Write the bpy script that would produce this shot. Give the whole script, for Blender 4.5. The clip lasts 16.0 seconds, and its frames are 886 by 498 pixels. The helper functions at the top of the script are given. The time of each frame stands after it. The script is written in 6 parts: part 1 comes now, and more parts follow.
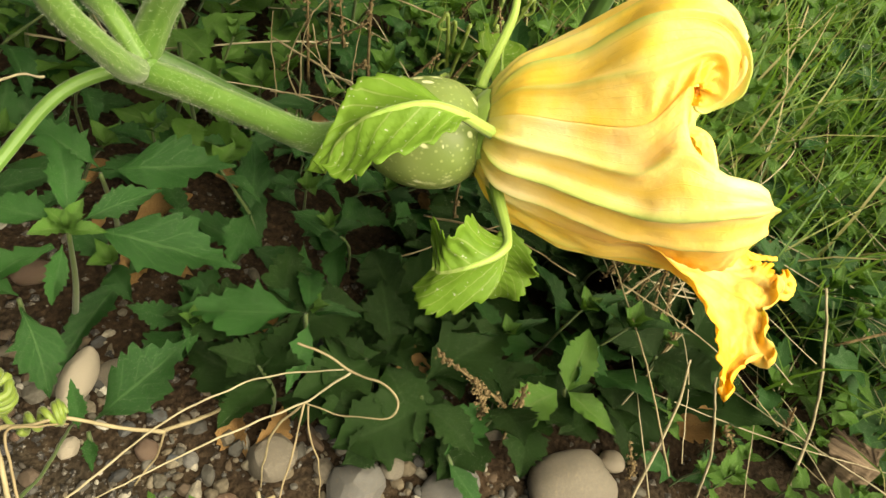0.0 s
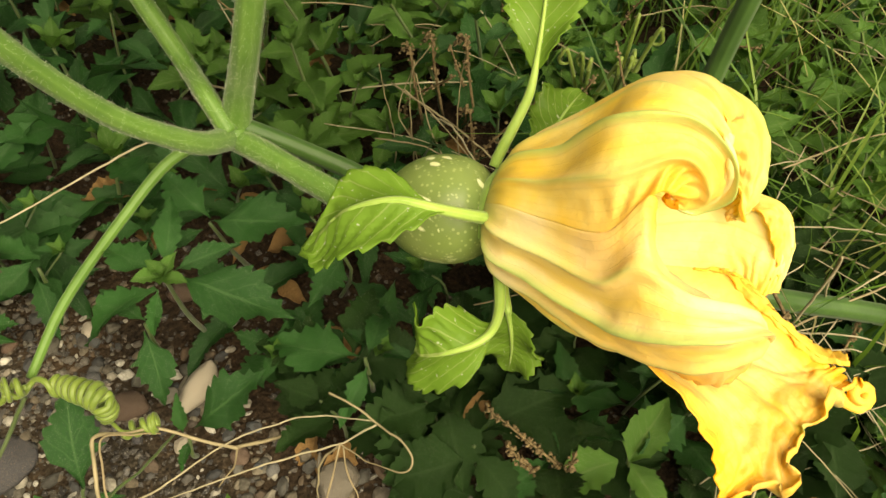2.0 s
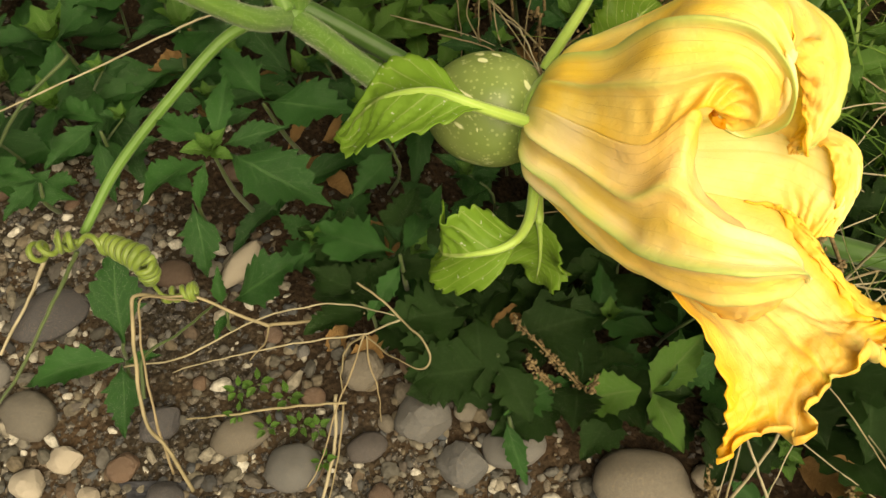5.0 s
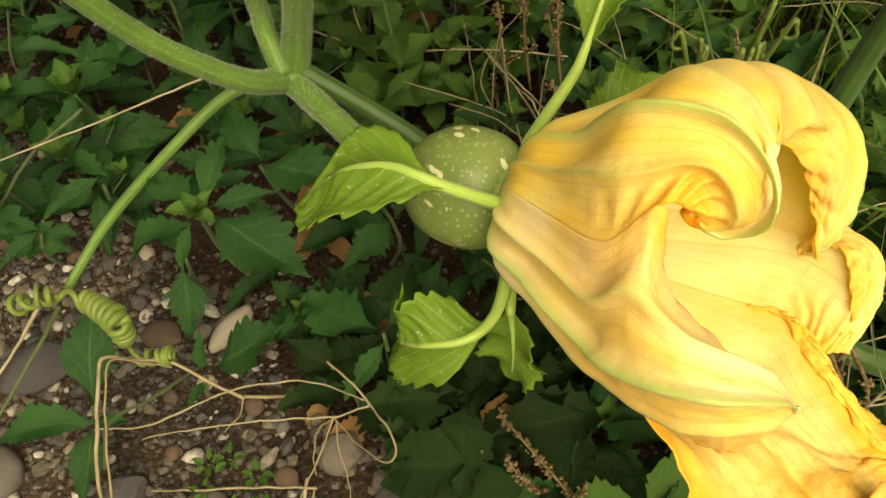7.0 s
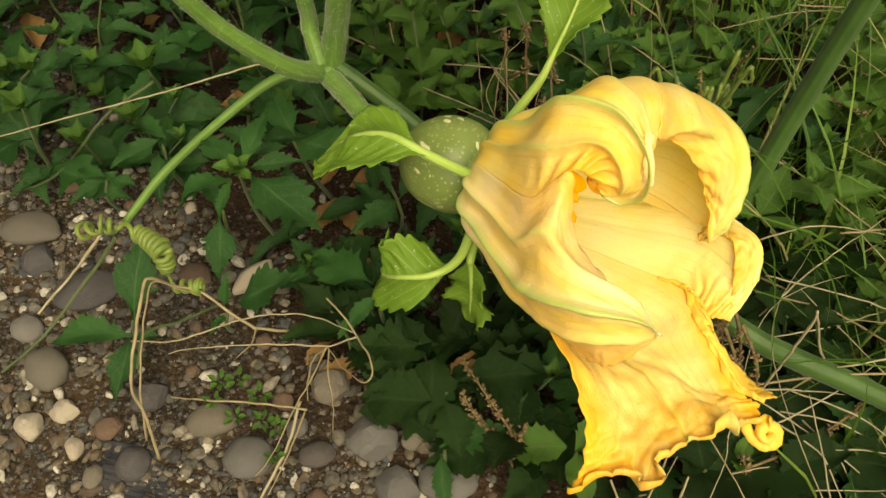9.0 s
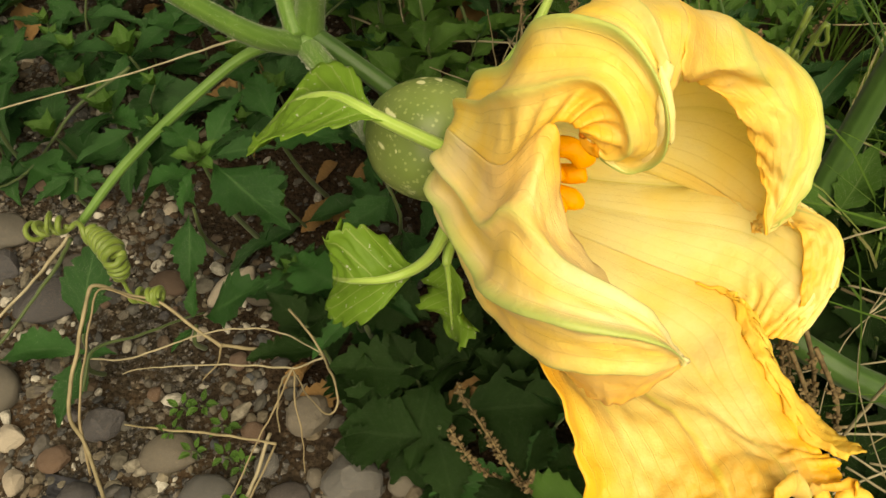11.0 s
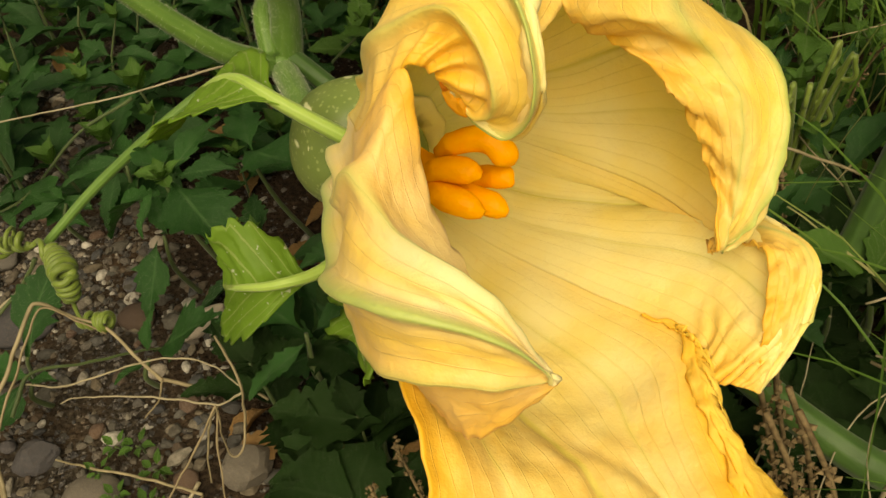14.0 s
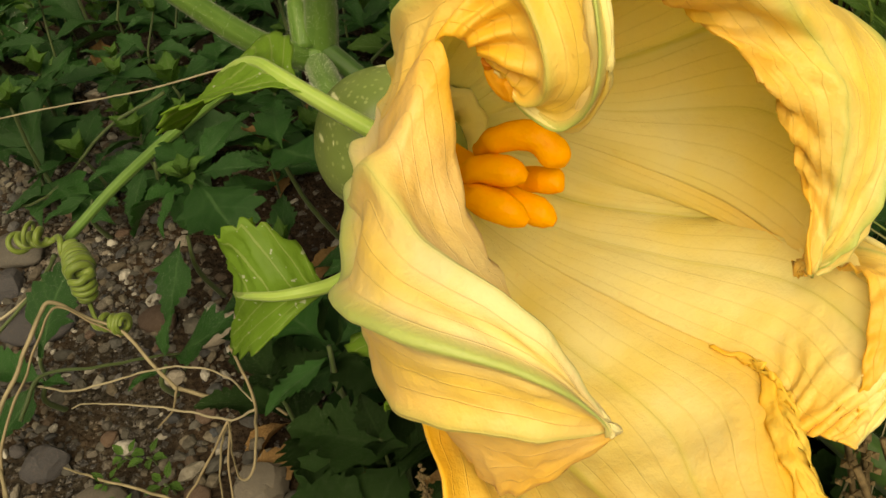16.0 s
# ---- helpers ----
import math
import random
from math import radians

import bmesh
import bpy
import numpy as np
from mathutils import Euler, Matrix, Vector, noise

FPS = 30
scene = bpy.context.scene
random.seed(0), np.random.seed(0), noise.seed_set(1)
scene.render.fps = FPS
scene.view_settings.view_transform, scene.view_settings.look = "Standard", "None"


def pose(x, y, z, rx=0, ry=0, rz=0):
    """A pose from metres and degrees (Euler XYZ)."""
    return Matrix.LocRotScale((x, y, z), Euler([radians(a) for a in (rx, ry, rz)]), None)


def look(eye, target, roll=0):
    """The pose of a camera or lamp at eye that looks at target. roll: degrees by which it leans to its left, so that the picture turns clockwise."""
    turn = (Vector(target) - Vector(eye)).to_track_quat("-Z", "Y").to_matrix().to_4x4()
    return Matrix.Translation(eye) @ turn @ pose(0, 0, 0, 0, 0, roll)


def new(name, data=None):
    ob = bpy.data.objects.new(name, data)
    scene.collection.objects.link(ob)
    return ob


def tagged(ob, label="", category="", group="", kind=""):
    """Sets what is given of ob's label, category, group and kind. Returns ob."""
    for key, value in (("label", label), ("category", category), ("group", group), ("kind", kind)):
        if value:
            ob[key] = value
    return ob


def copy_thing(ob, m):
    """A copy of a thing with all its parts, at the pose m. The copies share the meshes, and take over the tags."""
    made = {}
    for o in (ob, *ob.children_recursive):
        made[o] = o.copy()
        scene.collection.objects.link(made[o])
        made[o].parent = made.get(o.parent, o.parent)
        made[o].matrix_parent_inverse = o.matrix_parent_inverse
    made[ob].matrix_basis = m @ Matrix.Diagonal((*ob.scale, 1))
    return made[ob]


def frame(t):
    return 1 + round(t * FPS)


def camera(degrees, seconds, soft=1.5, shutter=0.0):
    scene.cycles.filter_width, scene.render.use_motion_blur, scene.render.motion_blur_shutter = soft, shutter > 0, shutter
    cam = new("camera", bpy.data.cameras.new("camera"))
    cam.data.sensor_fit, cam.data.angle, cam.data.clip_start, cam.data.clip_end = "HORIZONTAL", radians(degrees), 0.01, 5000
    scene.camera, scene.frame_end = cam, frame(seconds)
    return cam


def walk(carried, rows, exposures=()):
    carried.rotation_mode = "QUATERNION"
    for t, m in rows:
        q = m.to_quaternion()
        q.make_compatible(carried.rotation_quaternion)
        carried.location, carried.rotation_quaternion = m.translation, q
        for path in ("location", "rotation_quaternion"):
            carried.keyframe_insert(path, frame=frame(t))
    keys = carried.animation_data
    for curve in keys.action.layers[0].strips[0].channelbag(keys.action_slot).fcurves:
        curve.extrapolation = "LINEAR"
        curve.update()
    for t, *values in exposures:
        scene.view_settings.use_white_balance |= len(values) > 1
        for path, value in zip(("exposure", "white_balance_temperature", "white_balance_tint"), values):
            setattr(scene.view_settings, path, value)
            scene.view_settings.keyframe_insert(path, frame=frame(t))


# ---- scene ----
cam = camera(61.7, 16.0)
PATH = [
    (0, (0.049, 0.021, 0.359), (0.002, 1.358, -1.127), 28.3),
    (0.5, (0.062, 0.04, 0.373), (-0.147, 1.282, -1.18), 21.5),
    (1, (0.077, 0.056, 0.393), (-0.323, 1.168, -1.22), 14.8),
    (1.5, (0.098, 0.09, 0.412), (-0.483, 1.049, -1.244), 6.1),
    (2, (0.124, 0.108, 0.414), (-0.52, 0.975, -1.269), 3.7),
    (2.5, (0.124, 0.106, 0.415), (-0.591, 0.893, -1.278), 1.0),
    (3, (0.12, 0.098, 0.414), (-0.625, 0.824, -1.294), -0.8),
    (3.5, (0.118, 0.108, 0.408), (-0.596, 0.801, -1.328), 0.0),
    (4, (0.116, 0.114, 0.416), (-0.548, 0.81, -1.338), 3.0),
    (4.2, (0.12, 0.114, 0.413), (-0.514, 0.794, -1.358), 5.1),
    (6.3, (0.153, 0.158, 0.392), (-0.622, 0.645, -1.386), -9.1),
    (6.5, (0.147, 0.165, 0.387), (-0.655, 0.68, -1.371), -8.1),
    (7, (0.148, 0.161, 0.387), (-0.73, 0.7, -1.327), -5.1),
    (7.5, (0.165, 0.168, 0.387), (-0.723, 0.695, -1.326), -3.1),
    (8, (0.181, 0.158, 0.397), (-0.726, 0.694, -1.303), -1.0),
    (8.5, (0.202, 0.148, 0.411), (-0.757, 0.666, -1.266), -1.4),
    (9, (0.216, 0.145, 0.433), (-0.759, 0.657, -1.237), -1.8),
    (9.2, (0.223, 0.146, 0.438), (-0.773, 0.658, -1.219), -2.1),
    (11.3, (0.199, 0.199, 0.344), (-0.915, 0.554, -1.279), -9.4),
    (11.5, (0.2, 0.203, 0.334), (-0.945, 0.573, -1.263), -8.1),
    (12, (0.208, 0.217, 0.326), (-1.004, 0.565, -1.226), -8.1),
    (12.5, (0.211, 0.227, 0.325), (-1.095, 0.505, -1.163), -10.4),
    (13, (0.214, 0.231, 0.324), (-1.12, 0.523, -1.137), -9.4),
    (13.5, (0.218, 0.236, 0.316), (-1.12, 0.514, -1.145), -10.7),
    (14, (0.216, 0.239, 0.309), (-1.138, 0.507, -1.139), -11.3),
    (14.5, (0.214, 0.24, 0.306), (-1.156, 0.514, -1.126), -10.9),
    (15, (0.215, 0.238, 0.299), (-1.14, 0.484, -1.151), -11.2),
    (15.5, (0.209, 0.243, 0.296), (-1.169, 0.485, -1.134), -11.1),
    (16, (0.198, 0.243, 0.29), (-1.204, 0.422, -1.125), -12.1),
]
walk(cam, [(t, look(eye, target, roll)) for t, eye, target, roll in PATH], [(0.0, 1.3, 8300, 8), (1.0, 1.1, 8400, 8), (2.5, 0.83, 8700, 10), (4.2, 0.68, 8800, 11), (6.5, 0.48, 9000, 12), (9.0, 0.42, 8700, 10), (11.5, 0.23, 8800, 11), (16.0, -0.02, 9200, 12)])

# ---- light ----
world = bpy.data.worlds.new("world")
scene.world = world
world.use_nodes = True
wn = world.node_tree
sky = wn.nodes.new("ShaderNodeTexSky")
sky.sky_type = 'NISHITA'
sky.sun_disc = False
SUN_EL, SUN_AZ = radians(56), radians(104)   # azimuth clockwise from +y
sky.sun_elevation, sky.sun_rotation = SUN_EL, SUN_AZ
sky.dust_density, sky.ozone_density = 4.0, 0.4
wn.links.new(sky.outputs[0], wn.nodes["Background"].inputs[0])
wn.nodes["Background"].inputs[1].default_value = 0.03
sun_data = bpy.data.lights.new("sun", 'SUN')
sun_data.energy, sun_data.angle, sun_data.color = 5.0, radians(70), (1.0, 0.95, 0.85)
sun = new("sun", sun_data)
sun_from = Vector((math.sin(SUN_AZ) * math.cos(SUN_EL), math.cos(SUN_AZ) * math.cos(SUN_EL), math.sin(SUN_EL)))
sun.matrix_world = look(sun_from * 5, (0, 0, 0))


# ---- materials ----
class Nodes:
    """Small builder for node materials."""

    def __init__(self, name):
        self.mat = bpy.data.materials.new(name)
        self.mat.use_nodes = True
        self.tree = self.mat.node_tree
        self.tree.nodes.clear()
        self.out = self.tree.nodes.new("ShaderNodeOutputMaterial")

    def add(self, kind, operation=None, data_type=None, blend_type=None, feature=None):
        n = self.tree.nodes.new("ShaderNode" + kind)
        if operation is not None:
            n.operation = operation
        if data_type is not None:
            n.data_type = data_type
        if blend_type is not None:
            n.blend_type = blend_type
        if feature is not None:
            n.feature = feature
        return n

    def link(self, a, b):
        self.tree.links.new(a, b)

    def put(self, socket, value):
        if isinstance(value, bpy.types.NodeSocket):
            self.link(value, socket)
        elif isinstance(value, tuple) and len(value) == 3 and socket.type == 'RGBA':
            socket.default_value = (*value, 1)
        else:
            socket.default_value = value

    def math(self, op, a, b=0.0, c=0.0):
        n = self.add("Math", operation=op)
        for i, v in enumerate((a, b, c)):
            self.put(n.inputs[i], v)
        return n.outputs[0]

    def mix(self, fac, a, b, kind='MIX'):
        n = self.add("Mix", data_type='RGBA', blend_type=kind)
        self.put(n.inputs[0], fac)
        self.put(n.inputs[6], a)
        self.put(n.inputs[7], b)
        return n.outputs[2]

    def ramp(self, fac, *stops):
        n = self.add("ValToRGB")
        while len(n.color_ramp.elements) < len(stops):
            n.color_ramp.elements.new(0.5)
        for e, (p, c) in zip(n.color_ramp.elements, stops):
            e.position = p
            e.color = (*c, 1) if isinstance(c, tuple) else (c, c, c, 1)
        self.put(n.inputs[0], fac)
        return n.outputs[0]

    def coords(self, which="Object", scale=None):
        s = self.add("TexCoord").outputs[which]
        if scale is not None:
            m = self.add("Mapping")
            m.inputs["Scale"].default_value = scale if isinstance(scale, tuple) else (scale,) * 3
            self.link(s, m.inputs[0])
            s = m.outputs[0]
        return s

    def noise(self, scale, detail=4.0, rough=0.55, vec=None):
        n = self.add("TexNoise")
        n.inputs["Scale"].default_value, n.inputs["Detail"].default_value, n.inputs["Roughness"].default_value = scale, detail, rough
        if vec is not None:
            self.link(vec, n.inputs["Vector"])
        return n.outputs[0]

    def voronoi(self, scale, vec=None, feature='F1', out=0):
        n = self.add("TexVoronoi", feature=feature)
        n.inputs["Scale"].default_value = scale
        if vec is not None:
            self.link(vec, n.inputs["Vector"])
        return n.outputs[out]

    def uv(self):
        s = self.add("SeparateXYZ")
        self.link(self.add("TexCoord").outputs["UV"], s.inputs[0])
        return s.outputs[0], s.outputs[1]

    def bump(self, height, strength=0.4, distance=0.001):
        n = self.add("Bump")
        n.inputs["Strength"].default_value, n.inputs["Distance"].default_value = strength, distance
        self.put(n.inputs["Height"], height)
        return n.outputs[0]

    def finish(self, colour, rough=0.6, normal=None, translucent=None, amount=0.0, spec=0.35, sheen=0.0, subsurface=0.0, coat=0.0):
        p = self.add("BsdfPrincipled")
        self.put(p.inputs["Base Color"], colour)
        self.put(p.inputs["Roughness"], rough)
        p.inputs["Specular IOR Level"].default_value = spec
        p.inputs["Sheen Weight"].default_value = sheen
        p.inputs["Coat Weight"].default_value = coat
        if subsurface:
            p.inputs["Subsurface Weight"].default_value = subsurface
            p.inputs["Subsurface Radius"].default_value = (0.004, 0.003, 0.001)
        if normal is not None:
            self.link(normal, p.inputs["Normal"])
        res = p.outputs[0]
        if translucent is not None:
            t = self.add("BsdfTranslucent")
            self.put(t.inputs[0], translucent)
            if normal is not None:
                self.link(normal, t.inputs["Normal"])
            m = self.add("MixShader")
            self.put(m.inputs[0], amount)
            self.link(res, m.inputs[1])
            self.link(t.outputs[0], m.inputs[2])
            res = m.outputs[0]
        self.link(res, self.out.inputs[0])
        return self.mat


def leaf_material(name, dark, light, vein, trans, teeth=6.0, amount=0.3, rough=0.48, gloss=0.2):
    """Leaf blade: midrib and side veins from the blade's own coordinates, blotches, pale specks."""
    n = Nodes(name)
    u, v = n.uv()
    rnd = n.math('FRACT', n.math('ADD', n.add("ObjectInfo").outputs["Random"], n.add("NewGeometry").outputs["Random Per Island"]))
    obj = n.coords("Object")
    across = n.math('ABSOLUTE', n.math('SUBTRACT', u, 0.5))
    midrib = n.math('LESS_THAN', across, 0.022)
    slant = n.math('FRACT', n.math('MULTIPLY', n.math('SUBTRACT', v, n.math('MULTIPLY', across, 0.55)), teeth))
    side = n.math('LESS_THAN', n.math('ABSOLUTE', n.math('SUBTRACT', slant, 0.5)), 0.045)
    veins = n.math('MAXIMUM', midrib, n.math('MULTIPLY', side, 0.7))
    blotch = n.noise(60, 5, 0.6, obj)
    base = n.mix(n.ramp(blotch, (0.35, 0.0), (0.68, 1.0)), dark, light)
    base = n.mix(n.math('MULTIPLY', rnd, 0.55), base, tuple(c * 1.5 for c in light))
    base = n.mix(n.math('MULTIPLY', veins, 0.85), base, vein)
    specks = n.math('GREATER_THAN', n.noise(520, 1, 0.5, obj), 0.72)
    base = n.mix(n.math('MULTIPLY', specks, 0.7), base, (0.5, 0.55, 0.4))
    fine = n.noise(380, 3, 0.6, obj)
    height = n.math('ADD', n.math('MULTIPLY', veins, -0.8), n.math('ADD', n.math('MULTIPLY', fine, 0.5), n.math('MULTIPLY', slant, 0.35)))
    rough_map = n.math('ADD', rough - 0.18, n.math('MULTIPLY', blotch, 0.25))
    return n.finish(base, rough_map, n.bump(height, 0.7, 0.0008), n.mix(0.5, trans, base), amount, spec=gloss)


M_WEED = leaf_material("weed_leaf", (0.006702, 0.03351, 0.007372), (0.01542, 0.062, 0.01198), (0.03485, 0.09383, 0.02765), (0.03351, 0.1173, 0.01106), 6.0, 0.16)
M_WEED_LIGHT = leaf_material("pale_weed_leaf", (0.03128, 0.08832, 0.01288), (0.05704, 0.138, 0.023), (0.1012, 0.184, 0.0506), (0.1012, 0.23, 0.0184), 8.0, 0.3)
# Lighter copy of the weed green: extra sun on taller weeds, put into colour.
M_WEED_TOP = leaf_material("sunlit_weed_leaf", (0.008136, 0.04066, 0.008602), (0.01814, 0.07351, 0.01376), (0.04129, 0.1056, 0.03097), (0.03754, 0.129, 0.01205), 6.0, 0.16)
# Dark broad leaves, darkened further to stand in for shade under the flower.
M_WEED_SHADED = leaf_material("shaded_broad_leaf", (0.005, 0.016, 0.003), (0.009, 0.028, 0.005), (0.018, 0.042, 0.012), (0.012, 0.04, 0.004), 7.0, 0.12, 0.6, 0.1)
M_SEPAL = leaf_material("sepal", (0.0817, 0.172, 0.0172), (0.129, 0.2451, 0.03096), (0.2924, 0.387, 0.1204), (0.2236, 0.3784, 0.0258), 9.0, 0.4, 0.55)


def stem_material(name, a, b, stripe, rough=0.5):
    n = Nodes(name)
    u, v = n.uv()
    obj = n.coords("Object")
    lines = n.math('SINE', n.math('MULTIPLY', u, 6.2832 * 9))
    base = n.mix(n.ramp(n.noise(55, 4, 0.6, obj), (0.35, 0.0), (0.7, 1.0)), a, b)
    base = n.mix(n.math('MULTIPLY', n.math('MAXIMUM', lines, 0.0), 0.2), base, stripe)
    dots = n.math('GREATER_THAN', n.noise(420, 2, 0.5, obj), 0.7)
    base = n.mix(n.math('MULTIPLY', dots, 0.12), base, stripe)
    h = n.math('ADD', n.math('MULTIPLY', lines, 0.25), n.noise(500, 3, 0.6, obj))
    return n.finish(base, rough, n.bump(h, 0.25, 0.0006), spec=0.35, subsurface=0.12, sheen=0.12)


M_STEM = stem_material("squash_stem", (0.0595, 0.1403, 0.0187), (0.0935, 0.1955, 0.0323), (0.1615, 0.272, 0.068))
# Darker copy of the stem green: shade on vine and rear stalk, put into colour.
M_VINE = stem_material("shaded_vine", (0.024, 0.068, 0.0096), (0.0384, 0.096, 0.016), (0.06, 0.128, 0.0288))
M_WEED_STEM = stem_material("weed_stem", (0.032, 0.06, 0.0144), (0.056, 0.088, 0.0224), (0.088, 0.12, 0.036), 0.6)
M_TENDRIL = stem_material("tendril", (0.085, 0.14, 0.018), (0.14, 0.2, 0.034), (0.21, 0.28, 0.07), 0.45)

n = Nodes("plant_hair")
M_HAIR = n.finish((0.8, 0.85, 0.7), 0.5, None, (0.8, 0.85, 0.7), 0.5)

n = Nodes("straw")
obj = n.coords("Object")
rnd = n.add("ObjectInfo").outputs["Random"]
base = n.mix(n.ramp(n.noise(90, 4, 0.6, obj), (0.3, 0.0), (0.7, 1.0)), (0.13, 0.112, 0.06), (0.29, 0.25, 0.145))
base = n.mix(n.math('MULTIPLY', rnd, 0.5), base, (0.2, 0.15, 0.085))
M_STRAW = n.finish(base, 0.65, n.bump(n.noise(700, 3, 0.6, obj), 0.4, 0.0005), spec=0.3)

n = Nodes("pale_straw")
obj = n.coords("Object")
base = n.mix(n.ramp(n.noise(70, 4, 0.6, obj), (0.3, 0.0), (0.7, 1.0)), (0.2, 0.178, 0.105), (0.36, 0.325, 0.215))
M_STRAW_PALE = n.finish(base, 0.6, n.bump(n.noise(700, 3, 0.6, obj), 0.4, 0.0005), spec=0.3)

n = Nodes("seed_head")
obj = n.coords("Object")
M_SEED = n.finish(n.mix(n.ramp(n.noise(300, 3, 0.6, obj), (0.35, 0.0), (0.7, 1.0)), (0.07, 0.05, 0.024), (0.2, 0.15, 0.075)), 0.8, None, spec=0.2)

n = Nodes("soil")
obj = n.coords("Object")
big = n.noise(14, 6, 0.65, obj)
fine = n.noise(260, 5, 0.7, obj)
base = n.ramp(fine, (0.3, (0.008, 0.0068, 0.0046)), (0.52, (0.028, 0.0235, 0.016)), (0.74, (0.085, 0.075, 0.053)))
base = n.mix(n.ramp(big, (0.42, 0.0), (0.62, 1.0)), base, n.mix(0.4, base, (0.085, 0.048, 0.022)))
sep = n.add("SeparateXYZ")
n.link(obj, sep.inputs[0])
band = n.math('ADD', n.math('SUBTRACT', sep.outputs[1], n.math('MULTIPLY', n.math('MAXIMUM', sep.outputs[0], 0.0), 0.6)), n.math('MULTIPLY', n.noise(9, 4, 0.6, obj), 0.09))
far = n.add("VectorMath", operation='LENGTH')
n.link(obj, far.inputs[0])
base = n.mix(n.math('MULTIPLY', n.ramp(band, (0.14, 0.0), (0.21, 0.85)), n.ramp(n.math('MULTIPLY', far.outputs['Value'], 0.25), (0.3, 1.0), (0.7, 0.0))), base, n.ramp(fine, (0.3, (0.007, 0.0045, 0.0025)), (0.6, (0.03, 0.018, 0.009)), (0.75, (0.085, 0.052, 0.028))))
cells = n.voronoi(330, obj)
h = n.math('ADD', n.math('MULTIPLY', fine, 1.0), n.math('MULTIPLY', cells, -0.8))
M_SOIL = n.finish(base, 0.92, n.bump(h, 0.9, 0.003), spec=0.15)


def stone_material(name, a, b, c):
    n = Nodes(name)
    obj = n.coords("Object")
    rnd = n.add("ObjectInfo").outputs["Random"]
    isl = n.add("NewGeometry").outputs["Random Per Island"]
    pick = n.math('FRACT', n.math('ADD', n.math('MULTIPLY', rnd, 7.31), isl))
    tone = n.ramp(pick, (0.0, a), (0.45, b), (0.8, c), (1.0, tuple(x * 0.6 for x in a)))
    mottle = n.noise(120, 6, 0.65, obj)
    tone = n.mix(n.ramp(mottle, (0.36, 0.8), (0.6, 0.0)), tone, tuple(x * 0.45 for x in b))
    tone = n.mix(n.ramp(n.noise(40, 3, 0.6, obj), (0.55, 0.0), (0.75, 0.4)), tone, (0.3, 0.22, 0.13))
    grain = n.noise(900, 2, 0.6, obj)
    tone = n.mix(n.ramp(grain, (0.55, 0.0), (0.75, 0.35)), tone, (0.5, 0.47, 0.42))
    return n.finish(tone, n.math('ADD', 0.5, n.math('MULTIPLY', mottle, 0.35)), n.bump(n.math('ADD', mottle, n.math('MULTIPLY', grain, 0.5)), 0.45, 0.0012), spec=0.3)


M_STONE = stone_material("river_stone", (0.1199, 0.1023, 0.07405), (0.08815, 0.08462, 0.07052), (0.1481, 0.134, 0.1023))
M_STONE_GREY = stone_material("grey_stone", (0.08462, 0.08889, 0.08602), (0.134, 0.134, 0.1234), (0.05994, 0.06699, 0.07052))
M_STONE_DARK = stone_material("dark_stone", (0.03526, 0.03808, 0.04231), (0.05642, 0.05642, 0.05994), (0.07757, 0.06699, 0.05994))
M_STONE_PALE = stone_material("pale_stone", (0.3444, 0.3034, 0.2296), (0.3772, 0.3444, 0.2706), (0.3116, 0.2706, 0.205))
M_STONE_RED = stone_material("reddish_stone", (0.09168, 0.05501, 0.03173), (0.1128, 0.07052, 0.04513), (0.07052, 0.04654, 0.03244))
M_GRIT = stone_material("grit", (0.05, 0.042, 0.03), (0.028, 0.028, 0.026), (0.12, 0.108, 0.083))

def shingle_material():
    n = Nodes("shingle")
    obj = n.coords("Object")
    isl = n.add("NewGeometry").outputs["Random Per Island"]
    tone = n.ramp(isl, (0.0, (0.028, 0.031, 0.033)), (0.18, (0.075, 0.073, 0.058)), (0.34, (0.115, 0.095, 0.062)), (0.48, (0.042, 0.05, 0.056)), (0.6, (0.16, 0.145, 0.105)), (0.7, (0.08, 0.055, 0.034)), (0.8, (0.055, 0.06, 0.058)), (0.88, (0.21, 0.195, 0.15)), (0.96, (0.4, 0.39, 0.33)))
    mottle = n.noise(260, 5, 0.65, obj)
    tone = n.mix(n.ramp(mottle, (0.35, 0.6), (0.6, 0.0)), tone, (0.026, 0.022, 0.015))
    return n.finish(tone, 0.75, n.bump(mottle, 0.5, 0.001), spec=0.25)


M_SHINGLE = shingle_material()

n = Nodes("black_board")
obj = n.coords("Object")
grain = n.noise(30, 5, 0.6, n.coords("Object", (1, 12, 12)))
M_BOARD = n.finish(n.ramp(grain, (0.3, (0.008, 0.009, 0.011)), (0.7, (0.035, 0.037, 0.042))), 0.55, n.bump(grain, 0.5, 0.003), spec=0.35)

n = Nodes("weathered_wood")
grain = n.noise(40, 5, 0.6, n.coords("Object", (1, 9, 9)))
M_WOOD = n.finish(n.ramp(grain, (0.3, (0.05, 0.035, 0.022)), (0.7, (0.2, 0.15, 0.1))), 0.85, n.bump(grain, 0.8, 0.002), spec=0.2)

n = Nodes("dry_leaf")
obj = n.coords("Object")
M_DRY = n.finish(n.ramp(n.noise(60, 5, 0.6, obj), (0.3, (0.09, 0.05, 0.02)), (0.5, (0.22, 0.13, 0.05)), (0.72, (0.36, 0.24, 0.1))), 0.8, n.bump(n.noise(200, 4, 0.6, obj), 0.6, 0.001), (0.3, 0.16, 0.05), 0.2, spec=0.2)

